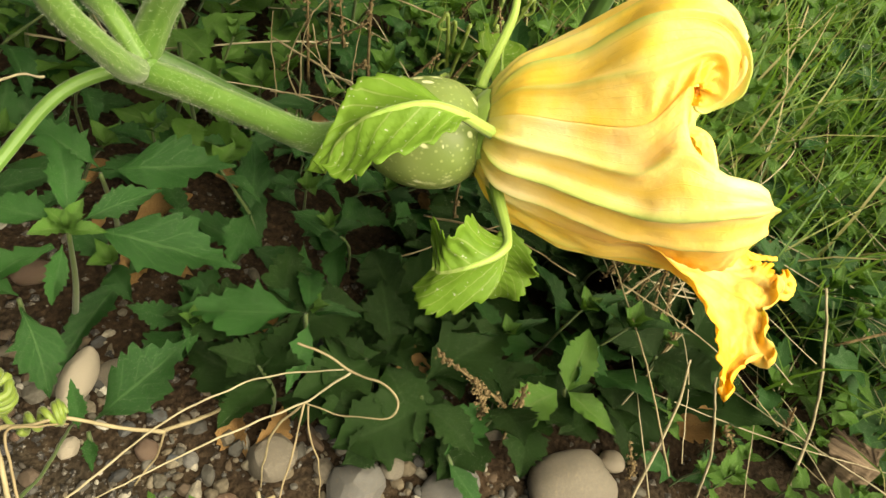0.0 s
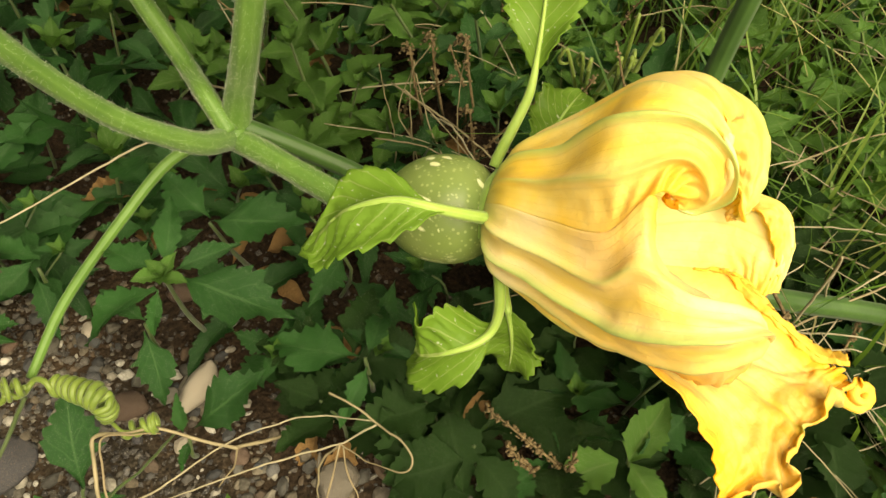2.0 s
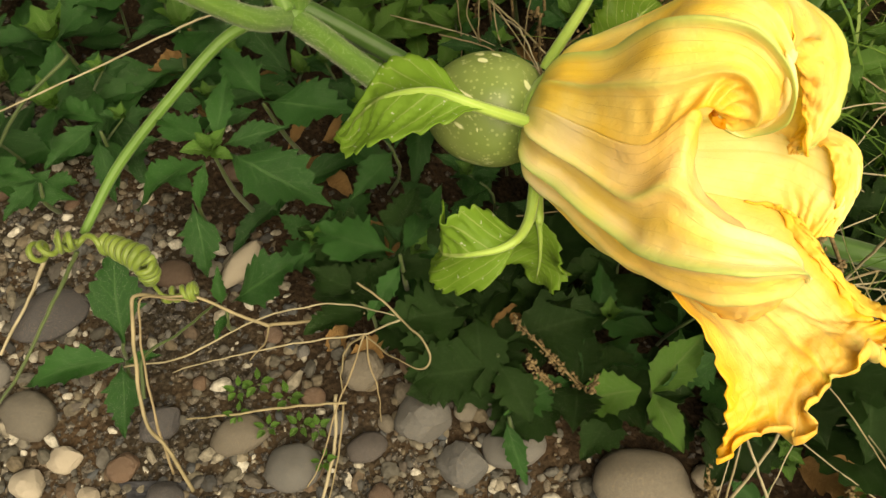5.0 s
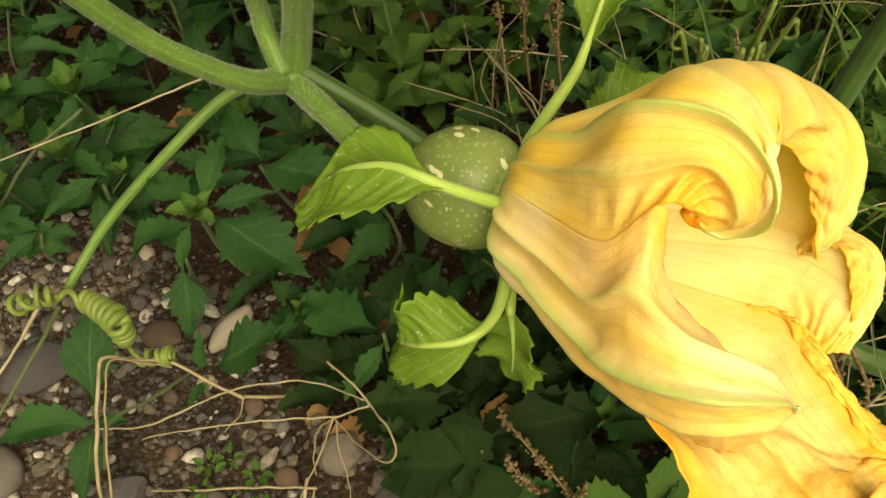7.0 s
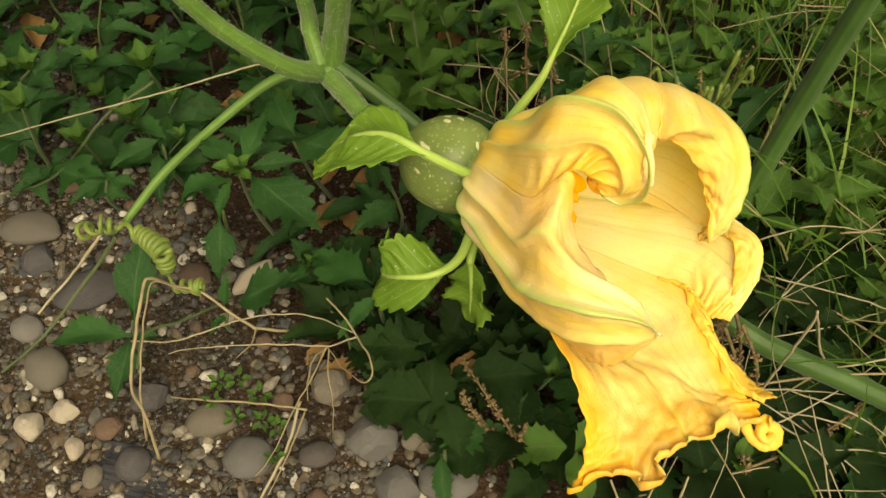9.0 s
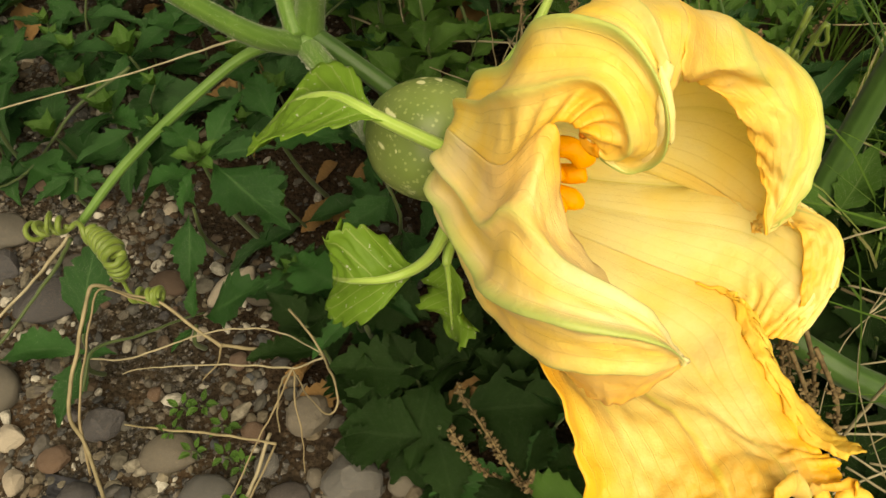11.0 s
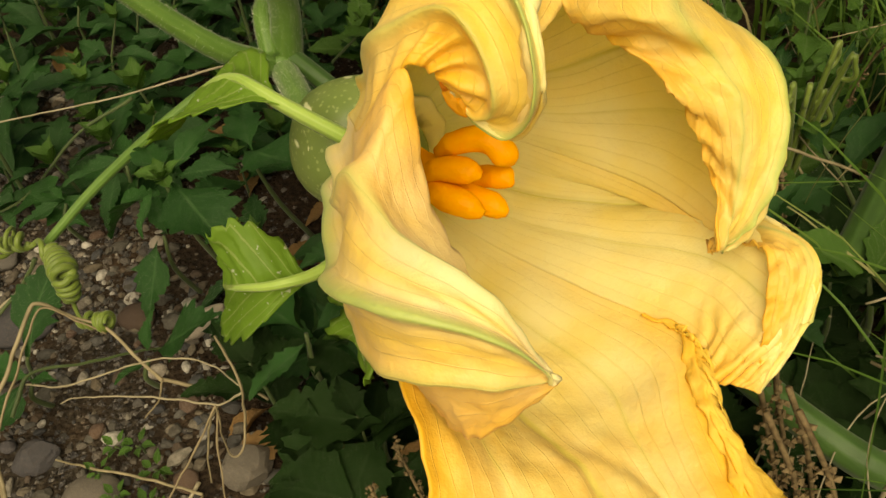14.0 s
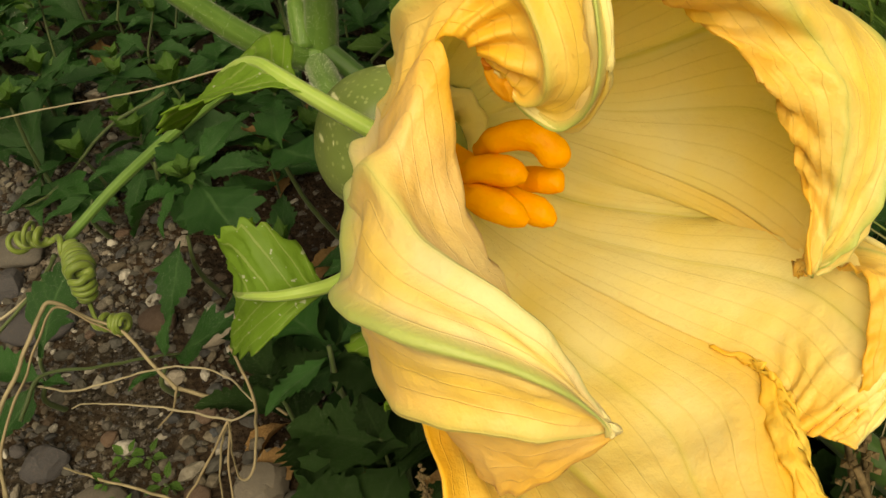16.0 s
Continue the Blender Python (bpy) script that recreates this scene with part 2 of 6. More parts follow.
n = Nodes("grass")
rnd = n.add("NewGeometry").outputs["Random Per Island"]
base = n.ramp(rnd, (0.0, (0.03, 0.08, 0.012)), (0.55, (0.076, 0.16, 0.024)), (0.84, (0.15, 0.24, 0.044)), (0.95, (0.33, 0.28, 0.14)))
M_GRASS = n.finish(base, 0.5, None, n.mix(0.5, base, (0.2, 0.4, 0.04)), 0.35)


def petal_material(name, body, deep, rib, outer, left=(-0.55, 0.35), right=(0.5, 0.0), fade=(0.95, 1.1), margin=0.85, end_tones=None):
    n = Nodes(name)
    u, v = n.uv()
    obj = n.coords("Object")
    side = n.math('SUBTRACT', n.math('MULTIPLY', u, 2.0), 1.0)
    x = n.math('ABSOLUTE', side)
    soft = n.noise(38, 4, 0.55, obj)
    base = n.mix(n.ramp(soft, (0.38, 0.0), (0.68, 1.0)), body, deep)
    if end_tones:
        # the end turns deeper and more orange
        end_mix = n.mix(n.ramp(n.noise(55, 5, 0.65, obj), (0.36, 0.0), (0.64, 1.0)), end_tones[0], end_tones[1])
        base = n.mix(n.ramp(n.math('ADD', v, n.math('MULTIPLY', soft, 0.25)), (0.5, 0.0), (0.92, 1.0)), base, end_mix)
    # deeper pigment along the free margins
    edge = n.math('MULTIPLY', n.ramp(x, (0.5, 0.0), (0.97, 1.0)), n.ramp(v, (0.4, 0.0), (0.75, 1.0)))
    base = n.mix(n.math('MULTIPLY', n.math('MULTIPLY', edge, n.ramp(soft, (0.3, 0.5), (0.6, 1.0))), margin), base, (0.96, 0.55, 0.035))
    # orange flush at either side
    for start, amount, end in ((left[0], left[1], -0.97), (right[0], right[1], 0.97)):
        if amount:
            lo, hi = min(start, end), max(start, end)
            flush = n.math('MULTIPLY', n.ramp(n.math('MULTIPLY_ADD', side, 0.5, 0.5), (lo * 0.5 + 0.5, float(end < 0)), (hi * 0.5 + 0.5, float(end > 0))), n.math('MULTIPLY', n.ramp(v, (0.22, 0.0), (0.5, 1.0)), n.ramp(v, (fade[0] - 0.15, 1.0), (min(fade[0], 1.0), 0.0 if end > 0 and fade[1] < 1 else 1.0))))
            base = n.mix(n.math('MULTIPLY', n.math('MULTIPLY', flush, n.ramp(soft, (0.3, 0.7), (0.62, 1.0))), amount), base, (0.97, 0.6, 0.045))
    # pale green ribs: the midrib and two weaker laterals
    mid = n.ramp(x, (0.018, 1.0), (0.085 if outer else 0.04, 0.0))
    lat = n.ramp(n.math('ABSOLUTE', n.math('SUBTRACT', x, 0.5)), (0.0, 0.6), (0.06 if outer else 0.025, 0.0))
    ribs = n.math('MAXIMUM', mid, lat)
    base = n.mix(n.math('MULTIPLY', ribs, 0.9 if outer else 0.5), base, rib)
    valley = n.ramp(n.math('ABSOLUTE', n.math('SUBTRACT', x, 0.26)), (0.0, 0.85), (0.2, 0.0))
    base = n.mix(n.math('MULTIPLY', valley, n.ramp(v, (0.05, 0.0), (0.3, 0.65 if outer else 0.12))), base, (0.97, 0.73, 0.09))
    base = n.mix(n.ramp(v, (0.0, 0.75 if outer else 0.4), (0.14, 0.0)), base, (0.5, 0.56, 0.1))
    # fine branching veins
    jitter = n.math('MULTIPLY', n.noise(30, 3, 0.5, obj), 0.8)
    vein = n.math('ABSOLUTE', n.math('SINE', n.math('ADD', n.math('MULTIPLY', x, 30.0), n.math('MULTIPLY', jitter, 2.2))))
    veins = n.ramp(vein, (0.0, 1.0), (0.16, 0.0))
    base = n.mix(n.math('MULTIPLY', veins, 0.06 if outer else 0.16), base, rib)
    blem = n.ramp(n.noise(210, 3, 0.6, obj), (0.67, 0.0), (0.77, 0.15))
    base = n.mix(blem, base, (0.8, 0.4, 0.03))
    if outer:
        base = n.mix(1.0, base, (0.93, 0.895, 0.86), 'MULTIPLY')
    fine = n.noise(420, 3, 0.6, obj)
    crinkle = n.noise(120, 4, 0.6, obj)
    h = n.math('ADD', n.math('MULTIPLY', veins, 0.15), n.math('ADD', n.math('MULTIPLY', fine, 0.3), n.math('MULTIPLY', crinkle, 0.9)))
    return n.finish(base, n.math('MULTIPLY_ADD', crinkle, 0.25, 0.32), n.bump(h, 0.6, 0.0014), n.mix(0.35, base, (0.99, 0.92, 0.4)), 0.4, spec=0.4, sheen=0.1)


PALE, GOLD, LEMON, LIME = (0.97, 0.88, 0.38), (0.97, 0.765, 0.14), (0.975, 0.925, 0.47), (0.5, 0.68, 0.2)
CREAM = (0.97, 0.885, 0.58)
DEEP, OLIVE = (0.975, 0.87, 0.3), (0.74, 0.68, 0.12)
M_PETAL_OUT = petal_material("petal_outside", PALE, GOLD, LIME, True)
M_PETAL_IN = petal_material("petal_inside", LEMON, DEEP, OLIVE, False)
M_PLEAT_OUT = petal_material("pleated_petal_outside", PALE, GOLD, LIME, True, (0.2, 1.0))
M_PLEAT_IN = petal_material("pleated_petal_inside", LEMON, DEEP, OLIVE, False, (-0.5, 0.5))
M_FOLD_OUT = petal_material("folded_petal_outside", CREAM, (0.97, 0.87, 0.34), (0.5, 0.7, 0.22), True, (0.15, 1.0), (0.0, 1.0), (0.78, 0.0), 0.12)
M_FOLD_IN = petal_material("folded_petal_inside", LEMON, CREAM, OLIVE, False, (-0.3, 0.4), (0.7, 0.2), (0.72, 0.0), 0.2)
M_FLAP_OUT = petal_material("flap_outside", PALE, GOLD, LIME, True, (-0.6, 0.5), (0.7, 0.6), end_tones=((0.9, 0.7, 0.24), (0.86, 0.48, 0.04)))
M_FLAP_IN = petal_material("flap_inside", LEMON, DEEP, OLIVE, False, (-0.72, 0.9), (0.55, 0.95), end_tones=((0.84, 0.65, 0.2), (0.76, 0.42, 0.03)))

n = Nodes("torn_petal_edge")
obj = n.coords("Object")
M_TEAR = n.finish(n.mix(n.noise(150, 4, 0.6, obj), (0.96, 0.58, 0.04), (0.97, 0.82, 0.2)), 0.6, n.bump(n.noise(260, 4, 0.6, obj), 0.6, 0.001), (0.96, 0.6, 0.03), 0.4, spec=0.25)

n = Nodes("stigma")
obj = n.coords("Object")
M_STIGMA = n.finish(n.mix(n.noise(200, 3, 0.6, obj), (0.92, 0.33, 0.006), (0.95, 0.47, 0.015)), 0.6, n.bump(n.voronoi(1100, obj), 0.3, 0.0004), spec=0.3, subsurface=0.2)

n = Nodes("fruit_skin")
obj = n.coords("Object", (1.0, 3.4, 3.4))
obj_even = n.coords("Object")
wob = n.noise(60, 3, 0.6, obj_even)
spots = n.ramp(n.math('ADD', n.voronoi(56, obj), n.math('MULTIPLY', wob, 0.62)), (0.5, 1.0), (0.57, 0.0))
keep = n.math('GREATER_THAN', n.noise(30, 2, 0.5, obj), 0.46)
dots = n.ramp(n.voronoi(420, obj_even), (0.2, 1.0), (0.32, 0.0))
base = n.mix(n.ramp(n.noise(25, 3, 0.5, obj_even), (0.35, 0.0), (0.65, 1.0)), (0.115, 0.172, 0.042), (0.195, 0.26, 0.078))
base = n.mix(n.math('MULTIPLY', dots, 0.42), base, (0.38, 0.45, 0.18))
streak = n.ramp(n.noise(34, 6, 0.72, obj), (0.6, 0.0), (0.64, 0.75))
base = n.mix(streak, base, (0.45, 0.5, 0.25))
base = n.mix(n.math('MULTIPLY', spots, n.math('MULTIPLY', keep, 0.95)), base, (0.6, 0.64, 0.36))
M_FRUIT = n.finish(base, 0.42, n.bump(n.noise(500, 2, 0.5, obj_even), 0.2, 0.0004), spec=0.4, subsurface=0.1)


# ---- mesh helpers ----
def spline(points, count):
    """Catmull-Rom through the points, evenly spaced in the control index."""
    p = [Vector(q) for q in points]
    p = [p[0] * 2 - p[1]] + p + [p[-1] * 2 - p[-2]]
    out = []
    for k in range(count):
        x = k / (count - 1) * (len(p) - 3)
        i = min(int(x), len(p) - 4)
        t = x - i
        a, b, c, d = p[i:i + 4]
        out.append(0.5 * ((2 * b) + (c - a) * t + (2 * a - 5 * b + 4 * c - d) * t * t + (3 * b - a - 3 * c + d) * t ** 3))
    return out


def lerp_list(values, x):
    x = x * (len(values) - 1)
    i = min(int(x), len(values) - 2)
    return values[i] + (values[i + 1] - values[i]) * (x - i)


def build(name, verts, faces, material, parent=None, label="", uvs=None, smooth=True, index=None):
    """One mesh object; uvs are given by vertex, index gives each face its material."""
    me = bpy.data.meshes.new(name)
    me.from_pydata([tuple(v) for v in verts], [], faces)
    for m in (material if isinstance(material, (list, tuple)) else (material,)):
        me.materials.append(m)
    if uvs is not None:
        layer = me.uv_layers.new(name="UVMap")
        loops = np.empty(len(me.loops), dtype=np.int32)
        me.loops.foreach_get("vertex_index", loops)
        layer.data.foreach_set("uv", np.array(uvs, dtype=np.float32)[loops].ravel())
    if index is not None:
        me.polygons.foreach_set("material_index", np.array(index, dtype=np.int32))
    me.polygons.foreach_set("use_smooth", np.full(len(me.polygons), smooth))
    me.update()
    ob = new(name, me)
    if parent is not None:
        ob.parent = parent
    if label:
        ob["label"] = label
    return ob


def tube_data(points, radii, sides=8, steps=None, ribs=0, rib_depth=0.0, closed=True):
    """A tapered, optionally ribbed tube along a spline. Returns verts, faces, uvs."""
    steps = steps or max(4, 5 * len(points))
    c = spline(points, steps)
    verts, faces, uvs = [], [], []
    tan = [(c[min(i + 1, steps - 1)] - c[max(i - 1, 0)]).normalized() for i in range(steps)]
    ref = tan[0].orthogonal().normalized()
    for i in range(steps):
        ref = (ref - tan[i] * ref.dot(tan[i])).normalized()
        b = tan[i].cross(ref)
        r = lerp_list(radii, i / (steps - 1)) if len(radii) > 1 else radii[0]
        for k in range(sides):
            a = 2 * math.pi * k / sides
            rr = r * (1 + rib_depth * math.cos(ribs * a)) if ribs else r
            verts.append(c[i] + (ref * math.cos(a) + b * math.sin(a)) * rr)
            uvs.append((k / sides, i / (steps - 1)))
    for i in range(steps - 1):
        for k in range(sides):
            k2 = (k + 1) % sides
            faces.append((i * sides + k, i * sides + k2, (i + 1) * sides + k2, (i + 1) * sides + k))
    if closed:
        faces.append(tuple(range(sides - 1, -1, -1)))
        faces.append(tuple((steps - 1) * sides + k for k in range(sides)))
    return verts, faces, uvs


def tube(name, points, radii, material, parent=None, label="", **kw):
    v, f, u = tube_data(points, radii, **kw)
    return build(name, v, f, material, parent, label, u)


def blade_data(mid, widths, normals, teeth=6, depth=0.22, cup=0.0, rows=26, wave=0.0, seed=0, cols=3):
    """A toothed leaf blade along a midrib: half widths along it, the blade's upper normal, forward teeth, cupped edges."""
    c = spline(mid, rows)
    nn = spline(normals, rows) if len(normals) > 1 else [Vector(normals[0])] * rows
    verts, faces, uvs = [], [], []
    for i in range(rows):
        t = i / (rows - 1)
        tan = (c[min(i + 1, rows - 1)] - c[max(i - 1, 0)]).normalized()
        nrm = (nn[i] - tan * nn[i].dot(tan)).normalized()
        side = tan.cross(nrm)
        w = max(lerp_list(widths, t), 0.0003)
        saw = (t * teeth + 0.13) % 1.0
        saw = saw if saw < 0.82 else (1 - saw) * 4.5
        for s in range(-cols, cols + 1):
            x = s / cols
            reach = w * (1 + (depth * (saw - 0.55) if abs(s) == cols else 0))
            ruffle = wave * w * abs(x) ** 2 * math.sin(t * 15 + seed + (2.1 if x > 0 else 0))
            verts.append(c[i] + side * (reach * x) + tan * (abs(x) * w * 0.18) + nrm * (cup * w * x * x - 0.05 * w * abs(math.sin(3.1416 * teeth * t)) * (1 - abs(x)) + ruffle))
            uvs.append((0.5 + x / 2, t))
    k = 2 * cols + 1
    for i in range(rows - 1):
        for s in range(k - 1):
            faces.append((i * k + s, i * k + s + 1, (i + 1) * k + s + 1, (i + 1) * k + s))
    return verts, faces, uvs


def thicken(verts, faces, uvs, amount):
    """Gives a sheet a second side and closes its rim."""
    me = bmesh.new()
    vs = [me.verts.new(v) for v in verts]
    for f in faces:
        me.faces.new([vs[i] for i in f])
    me.normal_update()
    nrm = [v.normal.copy() for v in vs]
    n0 = len(verts)
    me.verts.index_update()
    rim = []
    for e in me.edges:
        if len(e.link_faces) == 1:
            l = e.link_loops[0]
            rim.append((l.vert.index, l.link_loop_next.vert.index))
    me.free()
    v2 = list(verts) + [Vector(v) - nv * amount for v, nv in zip(verts, nrm)]
    f2 = list(faces) + [tuple(i + n0 for i in reversed(f)) for f in faces]
    idx = [0] * len(faces) + [1] * len(faces)
    for a, b in rim:
        f2.append((b, a, a + n0, b + n0))
        idx.append(0)
    return v2, f2, list(uvs) + list(uvs), idx


def empty(name, place, label, category, group="", kind=""):
    ob = new(name)
    ob.location = place
    ob.empty_display_size = 0.01
    return tagged(ob, label, category, group, kind)


# ---- ground ----
def ground_height(x, y):
    d = math.hypot(x, y - 0.25)
    h = 0.006 * noise.noise(Vector((x * 9, y * 9, 3))) + 0.0028 * noise.noise(Vector((x * 40, y * 40, 7)))
    h += 0.03 * noise.noise(Vector((x * 0.8, y * 0.8, 1))) * min(1, max(0, d - 0.6))
    return h - 0.003


def make_ground():
    k = 170
    axis = [(0.9 * u + 240 * max(0, abs(u) - 0.55) ** 3 * (1 if u > 0 else -1) * 10) for u in [(-1 + 2 * i / (k - 1)) for i in range(k)]]
    verts = [(ax, 0.25 + ay, ground_height(ax, 0.25 + ay)) for ay in axis for ax in axis]
    faces = [(j * k + i, j * k + i + 1, (j + 1) * k + i + 1, (j + 1) * k + i) for j in range(k - 1) for i in range(k - 1)]
    return tagged(build("ground", verts, faces, M_SOIL), "brown sandy soil with fine gravel", "ground", kind="structure")


ground = make_ground()


# ---- stones ----
def stone_mesh(name, seed, material, angular=0.0, subdiv=3):
    bm = bmesh.new()
    bmesh.ops.create_icosphere(bm, subdivisions=subdiv, radius=0.5)
    rng = random.Random(seed)
    off = Vector((rng.uniform(0, 50), rng.uniform(0, 50), rng.uniform(0, 50)))
    planes = [(Vector((rng.uniform(-1, 1), rng.uniform(-1, 1), rng.uniform(-0.7, 1))).normalized(), rng.uniform(0.34, 0.46)) for _ in range(12)]
    for v in bm.verts:
        d = v.co.normalized()
        r = 0.5 * (1 + 0.16 * noise.noise(d * 1.3 + off) + 0.05 * noise.noise(d * 4 + off))
        for p, off_p in planes:
            c = d.dot(p)
            if c > 0:
                r = min(r, r * (1 - angular) + angular * off_p / max(c, 0.25))
        v.co = d * (r + 0.012 * noise.noise(d * 9 + off))
    me = bpy.data.meshes.new(name)
    bm.to_mesh(me)
    bm.free()
    me.materials.append(material)
    me.polygons.foreach_set("use_smooth", np.full(len(me.polygons), angular < 0.7))
    return me


STONES = {}
for key, mat in (("tan", M_STONE), ("grey", M_STONE_GREY), ("dark", M_STONE_DARK), ("pale", M_STONE_PALE), ("red", M_STONE_RED)):
    STONES[key] = [stone_mesh("stone_" + key, 11 * i + len(key), mat, a) for i, a in enumerate((0.15, 0.4, 0.75, 0.95))]
STONE_LABEL = {"tan": "tan river pebble lying on sandy soil", "grey": "grey stone half sunk in the soil", "dark": "dark slate-grey pebble on the soil",
               "pale": "cream-white pebble lying on the soil", "red": "reddish-brown stone on the soil"}


def stone(x, y, length, width, turn, key, form, height=None, sink=0.3):
    height = height or 0.7 * width
    ob = new("pebble" if length < 0.03 else "stone", STONES[key][form])
    ob.location = (x, y, ground_height(x, y) + height * (0.5 - sink))
    ob.scale = (length, width, height)
    ob.rotation_euler = (0, 0, radians(turn))
    return tagged(ob, STONE_LABEL[key], "stone", "loose stones on the ground")


# ---- the stones that can be told apart ----
stone(-0.083, 0.014, 0.034, 0.026, 20, "tan", 0)
stone(0.003, 0.094, 0.034, 0.023, 60, "tan", 1)
stone(0.036, 0.106, 0.030, 0.028, 30, "grey", 1)
stone(0.062, 0.174, 0.033, 0.030, 70, "grey", 3, 0.026)
stone(0.006, 0.045, 0.022, 0.021, 0, "dark", 0)
stone(0.018, 0.166, 0.028, 0.025, 40, "tan", 2, 0.022)
stone(-0.031, 0.065, 0.026, 0.019, 80, "dark", 2)
stone(-0.104, 0.119, 0.027, 0.019, 40, "red", 1)
stone(-0.201, 0.028, 0.050, 0.030, 50, "tan", 1, 0.016)
stone(-0.229, 0.068, 0.030, 0.018, 70, "red", 1)
stone(-0.129, 0.051, 0.046, 0.034, 60, "dark", 1, 0.014)
stone(-0.171, 0.026, 0.030, 0.023, 30, "dark", 2)
stone(-0.119, 0.009, 0.024, 0.020, 10, "grey", 1)
stone(-0.025, 0.037, 0.021, 0.016, 60, "red", 2)
stone(-0.050, -0.005, 0.021, 0.018, 20, "pale", 3)
stone(-0.049, 0.016, 0.021, 0.015, 50, "pale", 2)
stone(-0.022, 0.016, 0.016, 0.012, 0, "pale", 3)
stone(0.105, 0.202, 0.036, 0.026, 50, "grey", 1)
stone(0.094, 0.174, 0.030, 0.024, 30, "grey", 2)
stone(0.012, 0.137, 0.016, 0.012, 20, "red", 1)
stone(0.053, 0.142, 0.023, 0.017, 60, "dark", 1)
stone(0.050, 0.158, 0.011, 0.009, 0, "tan", 0)
stone(-0.0815, 0.154, 0.034, 0.0165, 108, "pale", 0, 0.014, 0.12)
stone(0.165, 0.237, 0.056, 0.040, 40, "tan", 0, 0.034)
stone(0.113, 0.251, 0.034, 0.026, 70, "tan", 2)
stone(0.185, 0.267, 0.016, 0.015, 0, "pale", 1)
stone(-0.070, 0.166, 0.022, 0.016, 30, "tan", 1)
stone(-0.100, 0.040, 0.018, 0.012, 110, "tan", 0)
stone(-0.140, 0.190, 0.024, 0.016, 40, "red", 1)

rng = random.Random(5)
taken = [(o.location.x, o.location.y, 0.5 * o.scale.x) for o in scene.objects if o.get("category") == "stone"]
tries = 0
placed = 0
while placed < 250 and tries < 6000:
    tries += 1
    x, y = rng.uniform(-0.42, 0.2), rng.uniform(-0.14, 0.24)
    if y > 0.165 + max(0, x) * 0.55 + min(0, x + 0.1) * 0.3:
        continue
    size = 0.0055 + 0.013 * rng.random() ** 2.6
    if any(math.hypot(x - a, y - b) < r + size * 0.5 for a, b, r in taken):
        continue
    taken.append((x, y, size * 0.5))
    key = rng.choices(("tan", "grey", "dark", "pale", "red"), (34, 26, 17, 9, 14))[0]
    stone(x, y, size, size * rng.uniform(0.6, 0.95), rng.uniform(0, 180), key, rng.randrange(4), None, rng.uniform(0.2, 0.4))
    placed += 1


def make_grit():
    """Grains of a millimetre or two, thickest on the bare soil."""
    rng = random.Random(8)
    oct_v = [Vector(v) for v in ((1, 0, 0), (0, 1, 0), (-1, 0, 0), (0, -1, 0), (0, 0, 1))]
    oct_f = [(0, 1, 4), (1, 2, 4), (2, 3, 4), (3, 0, 4)]
    verts, faces = [], []
    for _ in range(34000):
        x, y = rng.uniform(-0.45, 0.25), rng.uniform(-0.15, 0.3)
        if y > 0.13 + max(0, x) * 0.5 and rng.random() < 0.8:
            continue
        s = 0.0007 + 0.0026 * rng.random() ** 3
        z = ground_height(x, y)
        turn = Matrix.Rotation(rng.uniform(0, 6.3), 3, 'Z') @ Matrix.Rotation(rng.uniform(-0.5, 0.5), 3, 'X')
        b = len(verts)
        for v in oct_v:
            w = turn @ Vector((v.x * rng.uniform(0.7, 1.3), v.y * rng.uniform(0.6, 1.2), v.z * rng.uniform(0.5, 0.9)))
            verts.append((x + w.x * s, y + w.y * s, z + w.z * s))
        faces += [tuple(b + i for i in f) for f in oct_f]
    return tagged(build("gravel", verts, faces, M_GRIT, smooth=False), "fine sandy gravel on the soil", "gravel", kind="stuff")


make_grit()


